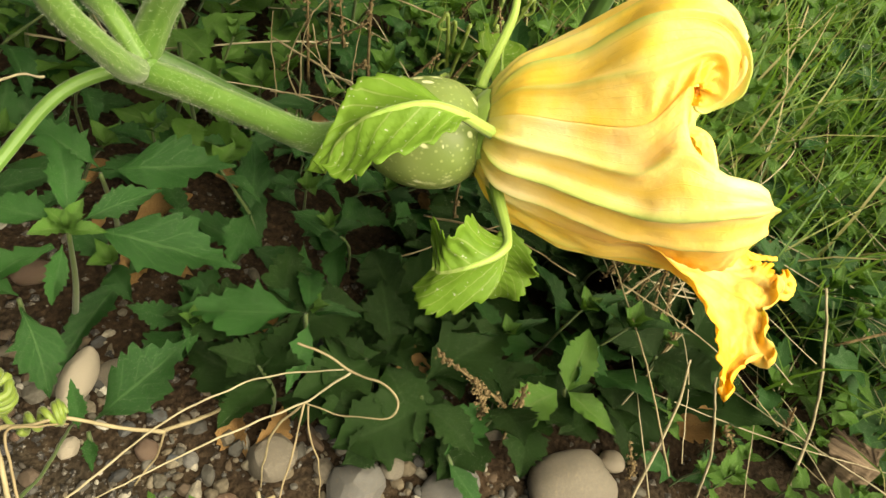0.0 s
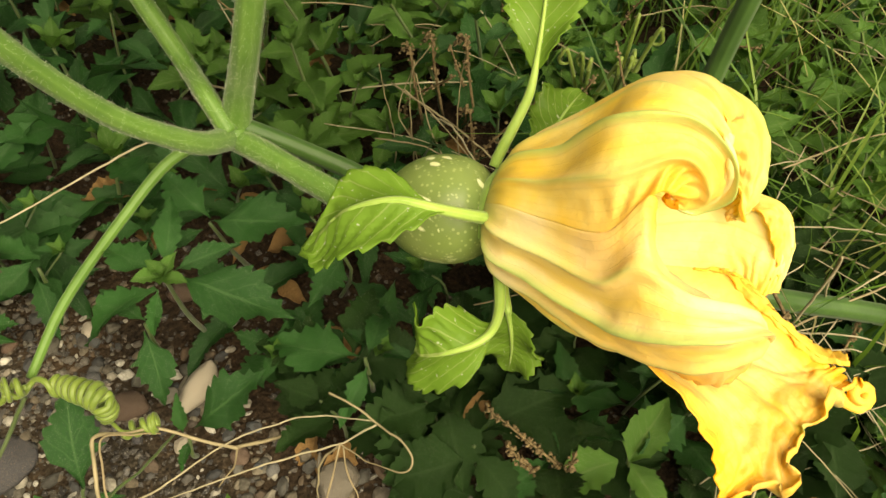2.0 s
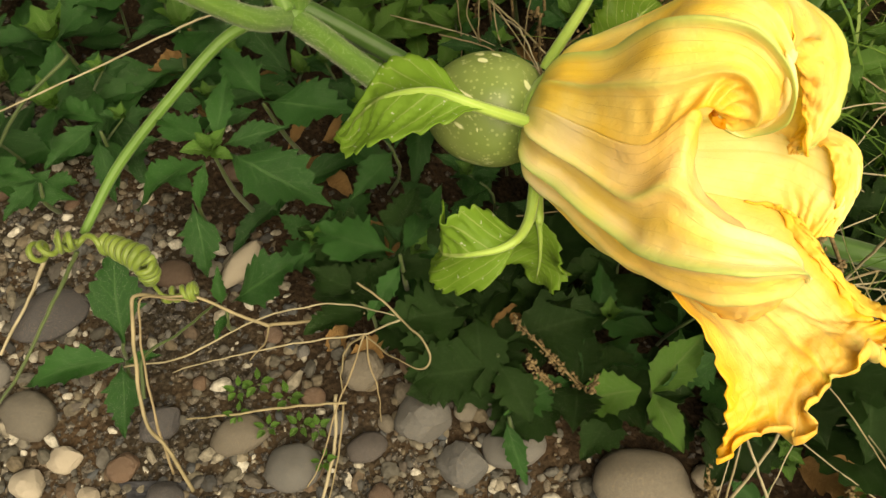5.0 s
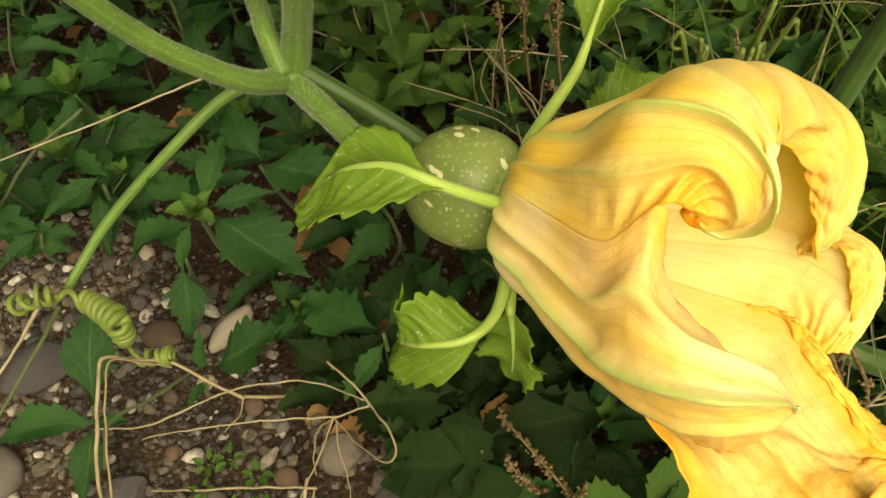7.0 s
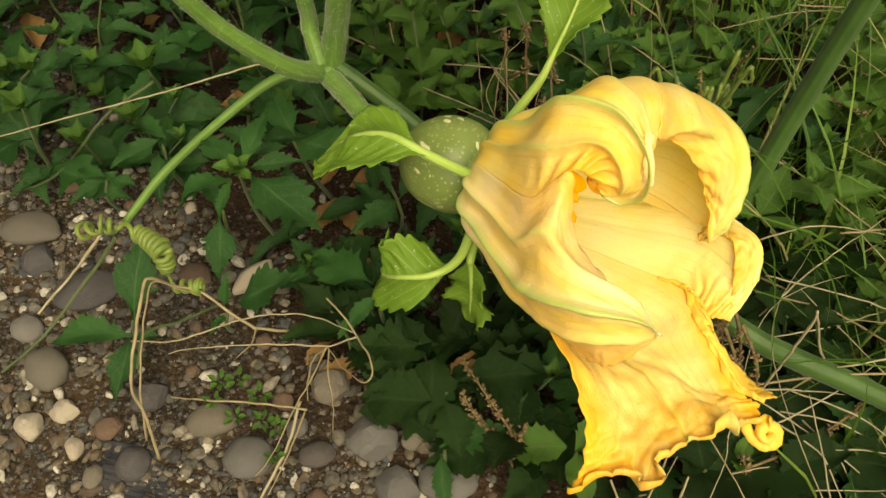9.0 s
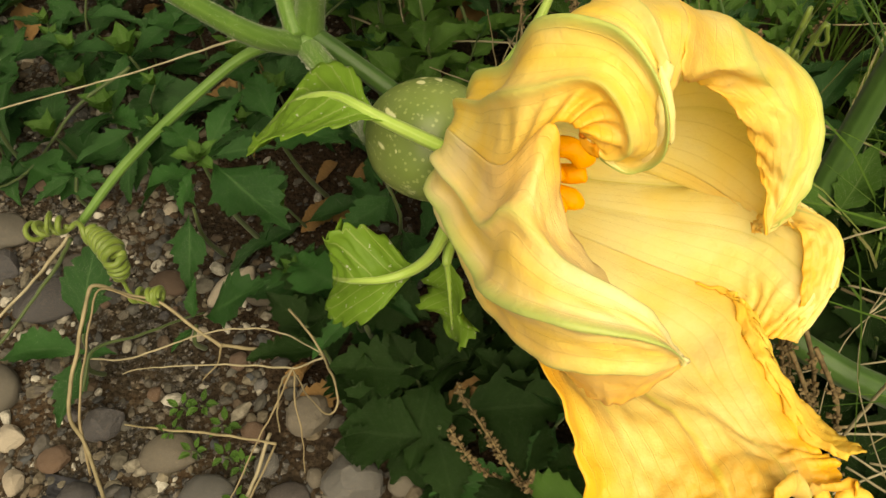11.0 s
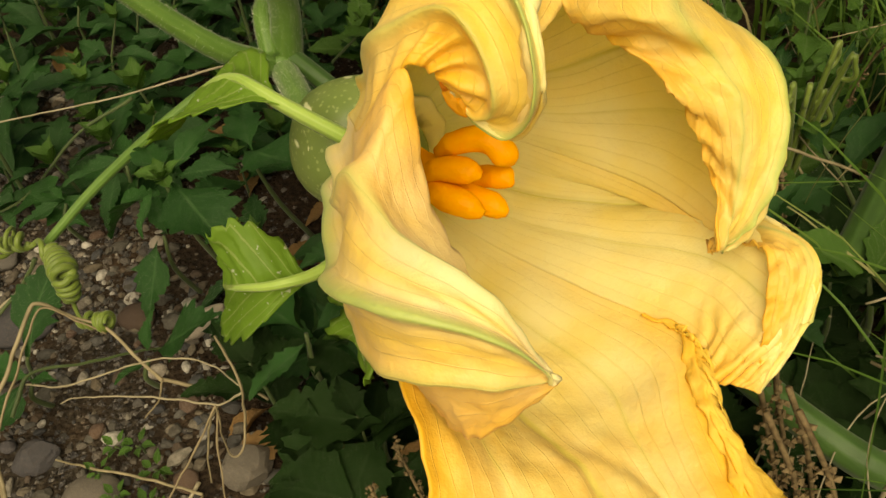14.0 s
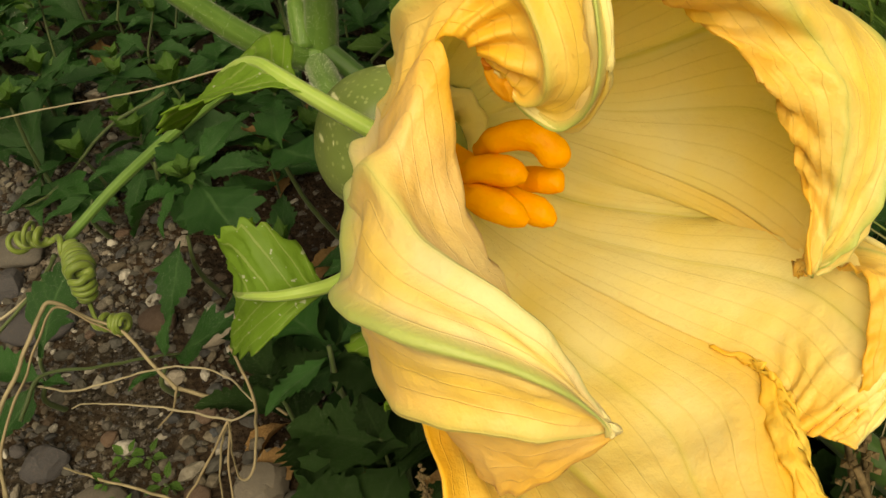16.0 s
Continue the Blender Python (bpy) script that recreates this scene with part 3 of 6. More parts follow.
def make_shingle():
    """Small rounded gravel, too many to count."""
    rng = random.Random(14)
    bm = bmesh.new()
    bmesh.ops.create_icosphere(bm, subdivisions=2, radius=0.5)
    ball = [v.co.copy() for v in bm.verts]
    tris = [tuple(v.index for v in f.verts) for f in bm.faces]
    bm.free()
    forms = []
    for q in range(14):
        cuts = [(Vector((rng.uniform(-1, 1), rng.uniform(-1, 1), rng.uniform(-1, 1))).normalized(), rng.uniform(0.26, 0.46)) for _ in range(9)]
        form = []
        for v in ball:
            d = v.normalized()
            r = 0.5 * (1 + 0.4 * noise.noise(d * 1.4 + Vector((q * 9, 0, 0))))
            sharp = 0.35 + 0.6 * (q % 3) / 2
            for p, off in cuts:
                c = d.dot(p)
                if c > 0.3:
                    r = min(r, r * (1 - sharp) + sharp * off / c)
            form.append(d * r)
        forms.append(form)
    verts, faces = [], []
    for _ in range(13000):
        x, y = rng.uniform(-0.45, 0.22), rng.uniform(-0.15, 0.26)
        if y > 0.165 + max(0, x) * 0.66 + min(0, x + 0.1) * 0.25 + 0.03 * noise.noise(Vector((x * 18, y * 18, 9))) and rng.random() < 0.92:
            continue
        if noise.noise(Vector((x * 14, y * 14, 4))) < -0.1 and rng.random() < 0.75:
            continue
        s = 0.0022 + 0.0085 * rng.random() ** 3
        size = Vector((s * rng.uniform(0.8, 1.5), s * rng.uniform(0.7, 1.1), s * rng.uniform(0.45, 0.85)))
        turn = Matrix.Rotation(rng.uniform(0, 6.3), 3, 'Z') @ Matrix.Rotation(rng.uniform(-0.7, 0.7), 3, 'X')
        c = Vector((x, y, ground_height(x, y) + size.z * 0.15))
        b = len(verts)
        verts += [c + turn @ (v * size) for v in forms[rng.randrange(14)]]
        faces += [tuple(b + i for i in t) for t in tris]
    return tagged(build("gravel", verts, faces, M_SHINGLE, smooth=False), "small mixed gravel on the soil", "gravel", kind="stuff")


make_shingle()


# ---- black board along the gravel ----
def make_board():
    bm = bmesh.new()
    bmesh.ops.create_cube(bm, size=1)
    bmesh.ops.subdivide_edges(bm, edges=bm.edges[:], cuts=9, use_grid_fill=True)
    for v in bm.verts:
        v.co.x *= 0.14
        v.co.y *= 0.03
        v.co.z *= 0.02
        e = abs(v.co.x) / 0.07
        v.co += Vector((0.012 * e * noise.noise(Vector((v.co.y * 90, 7, 3))), 0.007 * noise.noise(Vector((v.co.x * 22, 2, v.co.z * 40))), 0.007 * noise.noise(Vector((v.co.x * 30, v.co.y * 60, 5))) - 0.006 * e * e))
    me = bpy.data.meshes.new("edging_board")
    bm.to_mesh(me)
    bm.free()
    me.materials.append(M_BOARD)
    ob = new("edging_board", me)
    ob.location, ob.rotation_euler = (0.016, 0.05, -0.0095), (0, 0, radians(46))
    return tagged(ob, "black weathered board sunk in gravel", "board")


make_board()


def wood_stub(x, y, r, h, lean, label):
    """A split, weathered end of wood standing in the gravel."""
    verts, faces = [], []
    sides, rows = 40, 14
    for i in range(rows + 1):
        t = i / rows
        for k in range(sides):
            a = 2 * math.pi * k / sides
            q = r * (1 + 0.16 * noise.noise(Vector((math.cos(a) * 2.4, math.sin(a) * 2.4, 3 + t * 0.4))) + 0.07 * math.sin(a * 13 + 2 * t) - 0.1 * t)
            top = h * t + (0.25 * h * noise.noise(Vector((math.cos(a) * 3, math.sin(a) * 3, 8))) if i == rows else 0)
            verts.append((math.cos(a) * q + lean * top, math.sin(a) * q * 0.75, top - 0.01))
    for i in range(rows):
        for k in range(sides):
            k2 = (k + 1) % sides
            faces.append((i * sides + k, i * sides + k2, (i + 1) * sides + k2, (i + 1) * sides + k))
    faces.append(tuple(rows * sides + k for k in range(sides)))
    ob = build("wood_stub", verts, faces, M_WOOD)
    ob.location = (x, y, ground_height(x, y))
    return tagged(ob, label, "wood")


wood_stub(0.322, 0.335, 0.019, 0.05, -0.2, "weathered grey-brown stub of split wood")


# ---- weeds ----
def leaf_form(name, width, profile, droop, cup, material, seed, sweep=0.3):
    """A leaf of unit length; profile gives the half width along it, with its teeth and lobes."""
    rng = random.Random(seed)
    stops = []
    for (t0, w0), (t1, w1) in zip(profile[:-1], profile[1:]):
        stops.append((t0, w0))
        if t1 - t0 > 0.07:
            stops.append(((t0 + t1) / 2, (w0 + w1) / 2 * 1.03))
    stops.append(profile[-1])
    verts, faces, uvs = [], [], []
    cols = 3
    jl = {t: (rng.uniform(0.8, 1.12), rng.uniform(0.8, 1.12)) for t, w in stops}
    for t, w in stops:
        for c in range(-cols, cols + 1):
            x = c / cols
            ww = w * width * (jl[t][0 if x < 0 else 1] if abs(c) == cols else 1)
            z = 0.12 * t - droop * t * t + cup * w * width * abs(x) + 0.035 * abs(x) * math.sin(9 * t + seed + (1.7 if x > 0 else 0))
            z -= 0.012 * (1 - abs(x)) * abs(math.sin(11 * t))
            verts.append((t + abs(x) ** 1.3 * w * width * sweep, ww * x + 0.02 * math.sin(4 * t + seed), z))
            uvs.append((0.5 + x / 2, t))
    k = 2 * cols + 1
    for i in range(len(stops) - 1):
        for c in range(k - 1):
            faces.append((i * k + c, i * k + c + 1, (i + 1) * k + c + 1, (i + 1) * k + c))
    me = bpy.data.meshes.new(name)
    me.from_pydata(verts, [], faces)
    me.materials.append(material)
    layer = me.uv_layers.new(name="UVMap")
    loops = np.empty(len(me.loops), dtype=np.int32)
    me.loops.foreach_get("vertex_index", loops)
    layer.data.foreach_set("uv", np.array(uvs, dtype=np.float32)[loops].ravel())
    me.polygons.foreach_set("use_smooth", np.full(len(me.polygons), True))
    return me


SPEAR = [(0, 0.05), (0.09, 0.1), (0.2, 0.5), (0.31, 0.98), (0.345, 0.8), (0.45, 1.0), (0.485, 0.74), (0.58, 0.82), (0.615, 0.56), (0.7, 0.6), (0.735, 0.38), (0.82, 0.4), (0.85, 0.22), (1, 0.005)]
SAW = [(0, 0.05), (0.08, 0.12), (0.2, 0.62), (0.225, 0.54), (0.32, 0.95), (0.345, 0.8), (0.44, 1.0), (0.465, 0.82), (0.56, 0.9), (0.585, 0.68), (0.67, 0.72), (0.695, 0.5), (0.78, 0.5), (0.805, 0.32), (0.9, 0.24), (1, 0.005)]
LOBES = [(0, 0.05), (0.15, 0.07), (0.25, 0.3), (0.42, 1.0), (0.45, 0.5), (0.48, 0.3), (0.6, 0.48), (0.7, 0.62), (0.73, 0.32), (0.82, 0.34), (0.85, 0.16), (1, 0.005)]
OVAL = [(0, 0.05), (0.07, 0.3), (0.16, 0.72), (0.17, 0.69), (0.28, 0.95), (0.29, 0.92), (0.4, 1.02), (0.41, 0.98), (0.52, 0.96), (0.53, 0.92), (0.64, 0.8), (0.65, 0.76), (0.76, 0.56), (0.77, 0.52), (0.88, 0.26), (1, 0.005)]
LEAF = {
    "toothed": [leaf_form("leaf", w, p, dr, c, M_WEED, i) for i, (w, p, dr, c) in enumerate(((0.25, SPEAR, 0.2, 0.2), (0.2, SAW, 0.32, 0.3), (0.29, SPEAR, 0.1, 0.15), (0.19, SAW, 0.4, 0.3), (0.23, SPEAR, 0.3, 0.25)))],
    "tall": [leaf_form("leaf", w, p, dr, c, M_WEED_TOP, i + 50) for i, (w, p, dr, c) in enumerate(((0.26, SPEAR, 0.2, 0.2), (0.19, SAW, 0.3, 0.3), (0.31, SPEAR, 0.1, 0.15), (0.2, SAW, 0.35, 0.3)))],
    "lobed": [leaf_form("leaf", w, LOBES, dr, 0.25, M_WEED, i + 9, 0.5) for i, (w, dr) in enumerate(((0.32, 0.2), (0.27, 0.35)))],
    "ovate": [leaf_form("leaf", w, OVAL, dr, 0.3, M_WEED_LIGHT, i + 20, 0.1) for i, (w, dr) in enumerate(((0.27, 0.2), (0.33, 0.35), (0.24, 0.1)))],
    "broad": [leaf_form("leaf", w, p, dr, c, M_WEED_SHADED, i + 30, 0.15) for i, (w, p, dr, c) in enumerate(((0.36, SAW, 0.25, 0.2), (0.42, OVAL, 0.3, 0.25), (0.33, SAW, 0.15, 0.3)))],
    "withered": [leaf_form("leaf", w, p, dr, c, M_DRY, i + 40, 0.2) for i, (w, p, dr, c) in enumerate(((0.24, SAW, 0.5, 0.8), (0.3, OVAL, -0.3, 1.0), (0.2, OVAL, 0.7, 0.6)))],
}


def leaf_pose(base, tip, roll=0.0):
    """Stands a leaf form on base with its tip at tip."""
    d = Vector(tip) - Vector(base)
    size = d.length
    x = d.normalized()
    y = Vector((0, 0, 1)).cross(x)
    y = y.normalized() if y.length > 1e-4 else Vector((0, 1, 0))
    z = x.cross(y)
    m = Matrix((x, y, z)).transposed().to_4x4()
    return Matrix.Translation(base) @ m @ Matrix.Rotation(radians(roll), 4, 'X') @ Matrix.Scale(size, 4)


def put_leaf(parent, form, k, m):
    ob = new("leaf", LEAF[form][k % len(LEAF[form])])
    ob.parent = parent
    ob.matrix_basis = m
    return ob


def weed(label, form, height, leaf_len, nodes, seed, lean=0.2, bud=True):
    """A low weed: wiry stem, opposite pairs of leaves, a tuft of buds on top. Built round the origin."""
    rng = random.Random(seed)
    top = Vector((rng.uniform(-lean, lean) * height, rng.uniform(-lean, lean) * height, height))
    bend = Vector((rng.uniform(-0.1, 0.1) * height, rng.uniform(-0.1, 0.1) * height, height * 0.5))
    root = empty("weed", (0, 0, 0), label, "weed", "weeds")
    pts = [Vector((0, 0, -0.01)), bend, top]
    tube("stem", pts, [0.0013, 0.001, 0.0007], M_WEED_STEM, root, sides=6, steps=7)
    line = spline(pts, 21)
    ang = rng.uniform(0, 360)
    for k in range(nodes):
        t = 0.35 + 0.63 * k / max(1, nodes - 1)
        at = line[int(t * 20)]
        ang += 90 + rng.uniform(-25, 25)
        for s in (0, 180):
            a = radians(ang + s + rng.uniform(-18, 18))
            ln = leaf_len * (1.0 - 0.45 * (k / max(1, nodes - 1)) ** 2) * rng.uniform(0.75, 1.15)
            el = radians(rng.uniform(-5, 32) + 22 * k / nodes)
            tip = at + Vector((math.cos(a) * math.cos(el), math.sin(a) * math.cos(el), math.sin(el))) * ln
            put_leaf(root, form, rng.randrange(9), leaf_pose(at, tip, rng.uniform(-25, 25)))
    if bud:
        for q in range(4):
            a = radians(90 * q + ang)
            tip = top + Vector((math.cos(a) * 0.5, math.sin(a) * 0.5, 0.85)) * leaf_len * 0.28
            put_leaf(root, "ovate", q, leaf_pose(top, tip, 0))
    return root


WEEDS = [
    weed("dark green weed with coarsely toothed leaves", "toothed", 0.05, 0.055, 3, 1),
    weed("dark green weed with coarsely toothed leaves", "toothed", 0.065, 0.048, 3, 2),
    weed("dark green weed with coarsely toothed leaves", "toothed", 0.035, 0.06, 2, 3),
    weed("dark green weed with deeply lobed leaves", "lobed", 0.06, 0.05, 3, 4),
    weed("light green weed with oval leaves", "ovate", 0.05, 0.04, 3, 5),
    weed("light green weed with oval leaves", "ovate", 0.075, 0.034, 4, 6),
    weed("dark green weed with coarsely toothed leaves", "toothed", 0.08, 0.045, 4, 7),
    weed("dark green weed with deeply lobed leaves", "lobed", 0.04, 0.06, 2, 8),
    weed("low broad dark green weed, darkened for shade under the flower", "broad", 0.03, 0.058, 2, 9, 0.2, False),
    weed("low broad dark green weed, darkened for shade under the flower", "broad", 0.045, 0.05, 3, 12, 0.2, False),
]


def veg_line(x):
    """Where the weeds end and the bare soil begins."""
    return 0.168 + max(0, x - 0.04) * 0.75 + min(0, x + 0.15) * 0.62


def far_weeds(poses):
    """The weeds further off, past counting: one joined carpet."""
    out, cache = {}, {}
    for k, m in poses:
        for part_ob in WEEDS[k].children:
            me = part_ob.data
            key = me.materials[0].name
            verts, faces, uvs = out.setdefault(key, ([], [], []))
            mm = m @ part_ob.matrix_basis
            b = len(verts)
            verts += [mm @ v.co for v in me.vertices]
            if me.name not in cache:
                vert_uv = [(0.5, 0.5)] * len(me.vertices)
                for lp in me.loops:
                    vert_uv[lp.vertex_index] = tuple(me.uv_layers[0].data[lp.index].uv)
                cache[me.name] = (vert_uv, [tuple(f.vertices) for f in me.polygons])
            uvs += cache[me.name][0]
            faces += [tuple(b + i for i in f) for f in cache[me.name][1]]
    mats = list(out)
    verts, faces, uvs, idx = [], [], [], []
    for q, key in enumerate(mats):
        b = len(verts)
        verts += out[key][0]
        uvs += out[key][2]
        faces += [tuple(b + i for i in f) for f in out[key][1]]
        idx += [q] * len(out[key][1])
    tagged(build("weed_carpet", verts, faces, [bpy.data.materials[m] for m in mats], None, "", uvs, True, idx), "mixed green weeds covering the ground", "weeds", kind="stuff")


def scatter_weeds():
    rng = random.Random(21)
    first = set()
    spots, poses = [], []
    n, tries = 0, 0
    while n < 1050 and tries < 40000:
        tries += 1
        x = rng.uniform(-0.75, 0.8)
        y = rng.uniform(-0.08, 1.35)
        d = y - veg_line(x)
        if d < 0.015 and not (x < -0.15 and d > -0.07 and rng.random() < 0.2):
            continue
        away = math.hypot(x, y - 0.3)
        if away > 0.45 and rng.random() < (0.1 if x < 0 and y < 0.5 else 0.45):
            continue
        front = y < 0.3 and x < 0.03
        gap = 0.038 if front else 0.026 if y < 0.5 and abs(x) < 0.32 else 0.034
        if any(abs(x - a) < gap and math.hypot(x - a, y - b) < gap for a, b in spots):
            continue
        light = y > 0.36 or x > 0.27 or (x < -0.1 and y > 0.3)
        # below the flower most weeds take the leaf colour with shade in it
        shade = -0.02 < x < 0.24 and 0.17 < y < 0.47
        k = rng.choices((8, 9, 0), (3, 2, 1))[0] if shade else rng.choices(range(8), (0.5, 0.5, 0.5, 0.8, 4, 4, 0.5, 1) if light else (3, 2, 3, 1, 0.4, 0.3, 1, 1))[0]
        near = math.hypot(x - 0.03, y - 0.25) < 0.16
        if math.hypot(x + 0.08, y - 0.15) < 0.04:
            continue
        if -0.21 < x < 0.0 and 0.05 < y < 0.235 and rng.random() < 0.88:
            continue
        s = rng.uniform(0.75, 1.15) if front else rng.uniform(0.7, 1.1) if near else rng.uniform(0.75, 1.35)
        m = Matrix.Translation((x, y, ground_height(x, y))) @ Matrix.Rotation(rng.uniform(0, 6.28), 4, 'Z') @ Matrix.Rotation(rng.uniform(-0.3, 0.3), 4, 'X') @ Matrix.Scale(s, 4)
        spots.append((x, y))
        poses.append((k, m))
        n += 1
    # taller weeds standing over the stones beside the vine
    rng, tries = random.Random(77), 0
    while tries < 900:
        tries += 1
        x, y = rng.uniform(-0.62, -0.2), rng.uniform(-0.1, 0.26)
        if y < veg_line(x) - 0.06 or any(math.hypot(x - a, y - b) < 0.03 for a, b in spots):
            continue
        spots.append((x, y))
        poses.append((rng.choice((0, 0, 1, 2, 2, 3)), Matrix.Translation((x, y, ground_height(x, y))) @ Matrix.Rotation(rng.uniform(0, 6.28), 4, 'Z') @ Matrix.Rotation(rng.uniform(-0.3, 0.3), 4, 'X') @ Matrix.Scale(rng.uniform(0.95, 1.45), 4)))
    # low pale undergrowth between the stubble
    tries = 0
    while tries < 260:
        tries += 1
        x, y = rng.uniform(0.17, 0.42), rng.uniform(0.27, 0.46)
        if y < veg_line(x) - 0.075 or math.hypot(x - 0.165, y - 0.237) < 0.045 or any(math.hypot(x - a, y - b) < 0.019 for a, b in spots):
            continue
        spots.append((x, y))
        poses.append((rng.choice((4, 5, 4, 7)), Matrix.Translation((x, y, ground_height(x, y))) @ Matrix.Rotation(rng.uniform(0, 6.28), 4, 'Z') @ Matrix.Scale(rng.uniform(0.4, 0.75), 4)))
    poses.sort(key=lambda q: (q[1].translation.x - 0.0) ** 2 + (q[1].translation.y - 0.22) ** 2)
    far_weeds(poses[300:])
    for k, m in poses[:300]:
        if k in first:
            copy_thing(WEEDS[k], m)
        else:
            first.add(k)
            firsts.append((k, m))
    for k, m in firsts:
        WEEDS[k].matrix_basis = m


firsts = []
scatter_weeds()


def placed_weed(base, centre, leaves, label="green weed with coarsely toothed leaves, lightened as if sunlit", form="tall", tuft=False):
    """A weed whose leaves are set one by one: base on the soil, stem to centre, each leaf from a place to a tip."""
    root = empty("weed", (base[0], base[1], ground_height(*base)), label, "weed", "weeds")
    o = root.location
    mid = (Vector((*base, o.z)) + Vector(centre)) / 2 + Vector((0.006, -0.004, 0.004))
    tube("stem", [Vector((0, 0, -0.008)), mid - o, Vector(centre) - o], [0.0018, 0.0014, 0.001], M_WEED_STEM, root, sides=7, steps=9)
    for b, t, k, roll in leaves:
        put_leaf(root, form, k, leaf_pose(Vector(b) - o, Vector(t) - o, roll))
        if (Vector(b) - Vector(centre)).length > 0.012:
            tube("leaf_stalk", [Vector(centre) - o, (Vector(b) + Vector(centre)) / 2 - o + Vector((0, 0, 0.003)), Vector(b) - o], [0.0012, 0.001], M_WEED_STEM, root, sides=6, steps=6)
    if tuft:
        for q in range(9):
            a = radians(137 * q)
            d = Vector((math.cos(a) * (0.3 + 0.08 * q), math.sin(a) * (0.3 + 0.08 * q), 1.0 - 0.09 * q)).normalized()
            put_leaf(root, "ovate", q, leaf_pose(Vector(centre) - o, Vector(centre) - o + d * (0.007 + 0.0012 * q), 0))
    return root


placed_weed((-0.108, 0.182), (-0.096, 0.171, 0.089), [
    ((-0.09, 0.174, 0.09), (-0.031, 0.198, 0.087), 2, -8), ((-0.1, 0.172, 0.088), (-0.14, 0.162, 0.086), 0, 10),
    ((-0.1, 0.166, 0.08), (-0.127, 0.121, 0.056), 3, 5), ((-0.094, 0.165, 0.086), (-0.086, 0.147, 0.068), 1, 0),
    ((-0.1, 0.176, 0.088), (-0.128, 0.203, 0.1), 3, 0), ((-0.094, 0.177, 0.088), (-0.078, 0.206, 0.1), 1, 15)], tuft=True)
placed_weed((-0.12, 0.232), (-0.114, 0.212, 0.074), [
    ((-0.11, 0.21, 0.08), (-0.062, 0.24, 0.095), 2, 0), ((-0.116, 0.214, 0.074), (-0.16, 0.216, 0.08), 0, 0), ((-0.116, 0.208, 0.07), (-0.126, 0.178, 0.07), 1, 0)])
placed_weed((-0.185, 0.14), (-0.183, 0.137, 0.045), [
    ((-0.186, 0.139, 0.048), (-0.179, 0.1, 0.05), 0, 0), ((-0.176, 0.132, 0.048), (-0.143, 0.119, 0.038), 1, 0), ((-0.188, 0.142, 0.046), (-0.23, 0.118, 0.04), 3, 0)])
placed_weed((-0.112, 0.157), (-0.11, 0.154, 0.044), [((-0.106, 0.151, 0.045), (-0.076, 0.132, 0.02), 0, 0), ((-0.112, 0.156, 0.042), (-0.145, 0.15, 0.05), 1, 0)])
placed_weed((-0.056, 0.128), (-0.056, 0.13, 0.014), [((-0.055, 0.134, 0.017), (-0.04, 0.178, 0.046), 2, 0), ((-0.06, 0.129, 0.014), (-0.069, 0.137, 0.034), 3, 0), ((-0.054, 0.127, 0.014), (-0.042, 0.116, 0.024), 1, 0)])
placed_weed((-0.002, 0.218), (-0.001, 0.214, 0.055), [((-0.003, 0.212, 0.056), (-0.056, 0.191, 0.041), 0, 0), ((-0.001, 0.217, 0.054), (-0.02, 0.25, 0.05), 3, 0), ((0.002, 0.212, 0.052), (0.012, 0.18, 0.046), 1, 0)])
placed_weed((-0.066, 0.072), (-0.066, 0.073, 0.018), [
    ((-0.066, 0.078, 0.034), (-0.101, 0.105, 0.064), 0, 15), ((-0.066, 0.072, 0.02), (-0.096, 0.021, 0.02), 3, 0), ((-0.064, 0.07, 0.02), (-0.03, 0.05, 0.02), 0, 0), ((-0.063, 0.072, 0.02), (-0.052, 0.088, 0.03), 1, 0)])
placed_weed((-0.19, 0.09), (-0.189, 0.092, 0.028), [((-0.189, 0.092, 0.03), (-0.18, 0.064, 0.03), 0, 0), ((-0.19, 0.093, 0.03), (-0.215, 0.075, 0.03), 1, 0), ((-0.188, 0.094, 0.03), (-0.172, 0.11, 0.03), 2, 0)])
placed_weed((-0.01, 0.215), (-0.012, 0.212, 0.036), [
    ((-0.017, 0.211, 0.04), (-0.06, 0.187, 0.04), 0, 0), ((-0.01, 0.21, 0.032), (-0.018, 0.178, 0.03), 2, 0), ((-0.008, 0.214, 0.036), (0.02, 0.24, 0.05), 1, 0), ((-0.012, 0.216, 0.04), (-0.03, 0.25, 0.05), 2, 0)], "low broad dark green weed, darkened for shade under the flower", "broad")
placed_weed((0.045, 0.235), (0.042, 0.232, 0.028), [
    ((0.04, 0.233, 0.03), (0.014, 0.186, 0.032), 2, 0), ((0.044, 0.23, 0.028), (0.078, 0.2, 0.03), 0, 0), ((0.042, 0.236, 0.03), (0.02, 0.27, 0.04), 0, 0)], "low broad dark green weed, darkened for shade under the flower", "broad")
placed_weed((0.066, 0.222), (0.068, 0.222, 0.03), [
    ((0.067, 0.23, 0.03), (0.092, 0.284, 0.042), 2, 0), ((0.069, 0.212, 0.03), (0.042, 0.178, 0.028), 1, 0), ((0.072, 0.22, 0.03), (0.105, 0.21, 0.03), 3, 0)], "low broad dark green weed, darkened for shade under the flower", "broad")
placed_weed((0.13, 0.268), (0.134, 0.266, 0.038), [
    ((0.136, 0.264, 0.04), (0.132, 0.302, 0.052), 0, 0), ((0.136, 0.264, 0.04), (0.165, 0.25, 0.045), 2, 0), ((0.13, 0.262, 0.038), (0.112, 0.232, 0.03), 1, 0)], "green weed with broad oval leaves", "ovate")
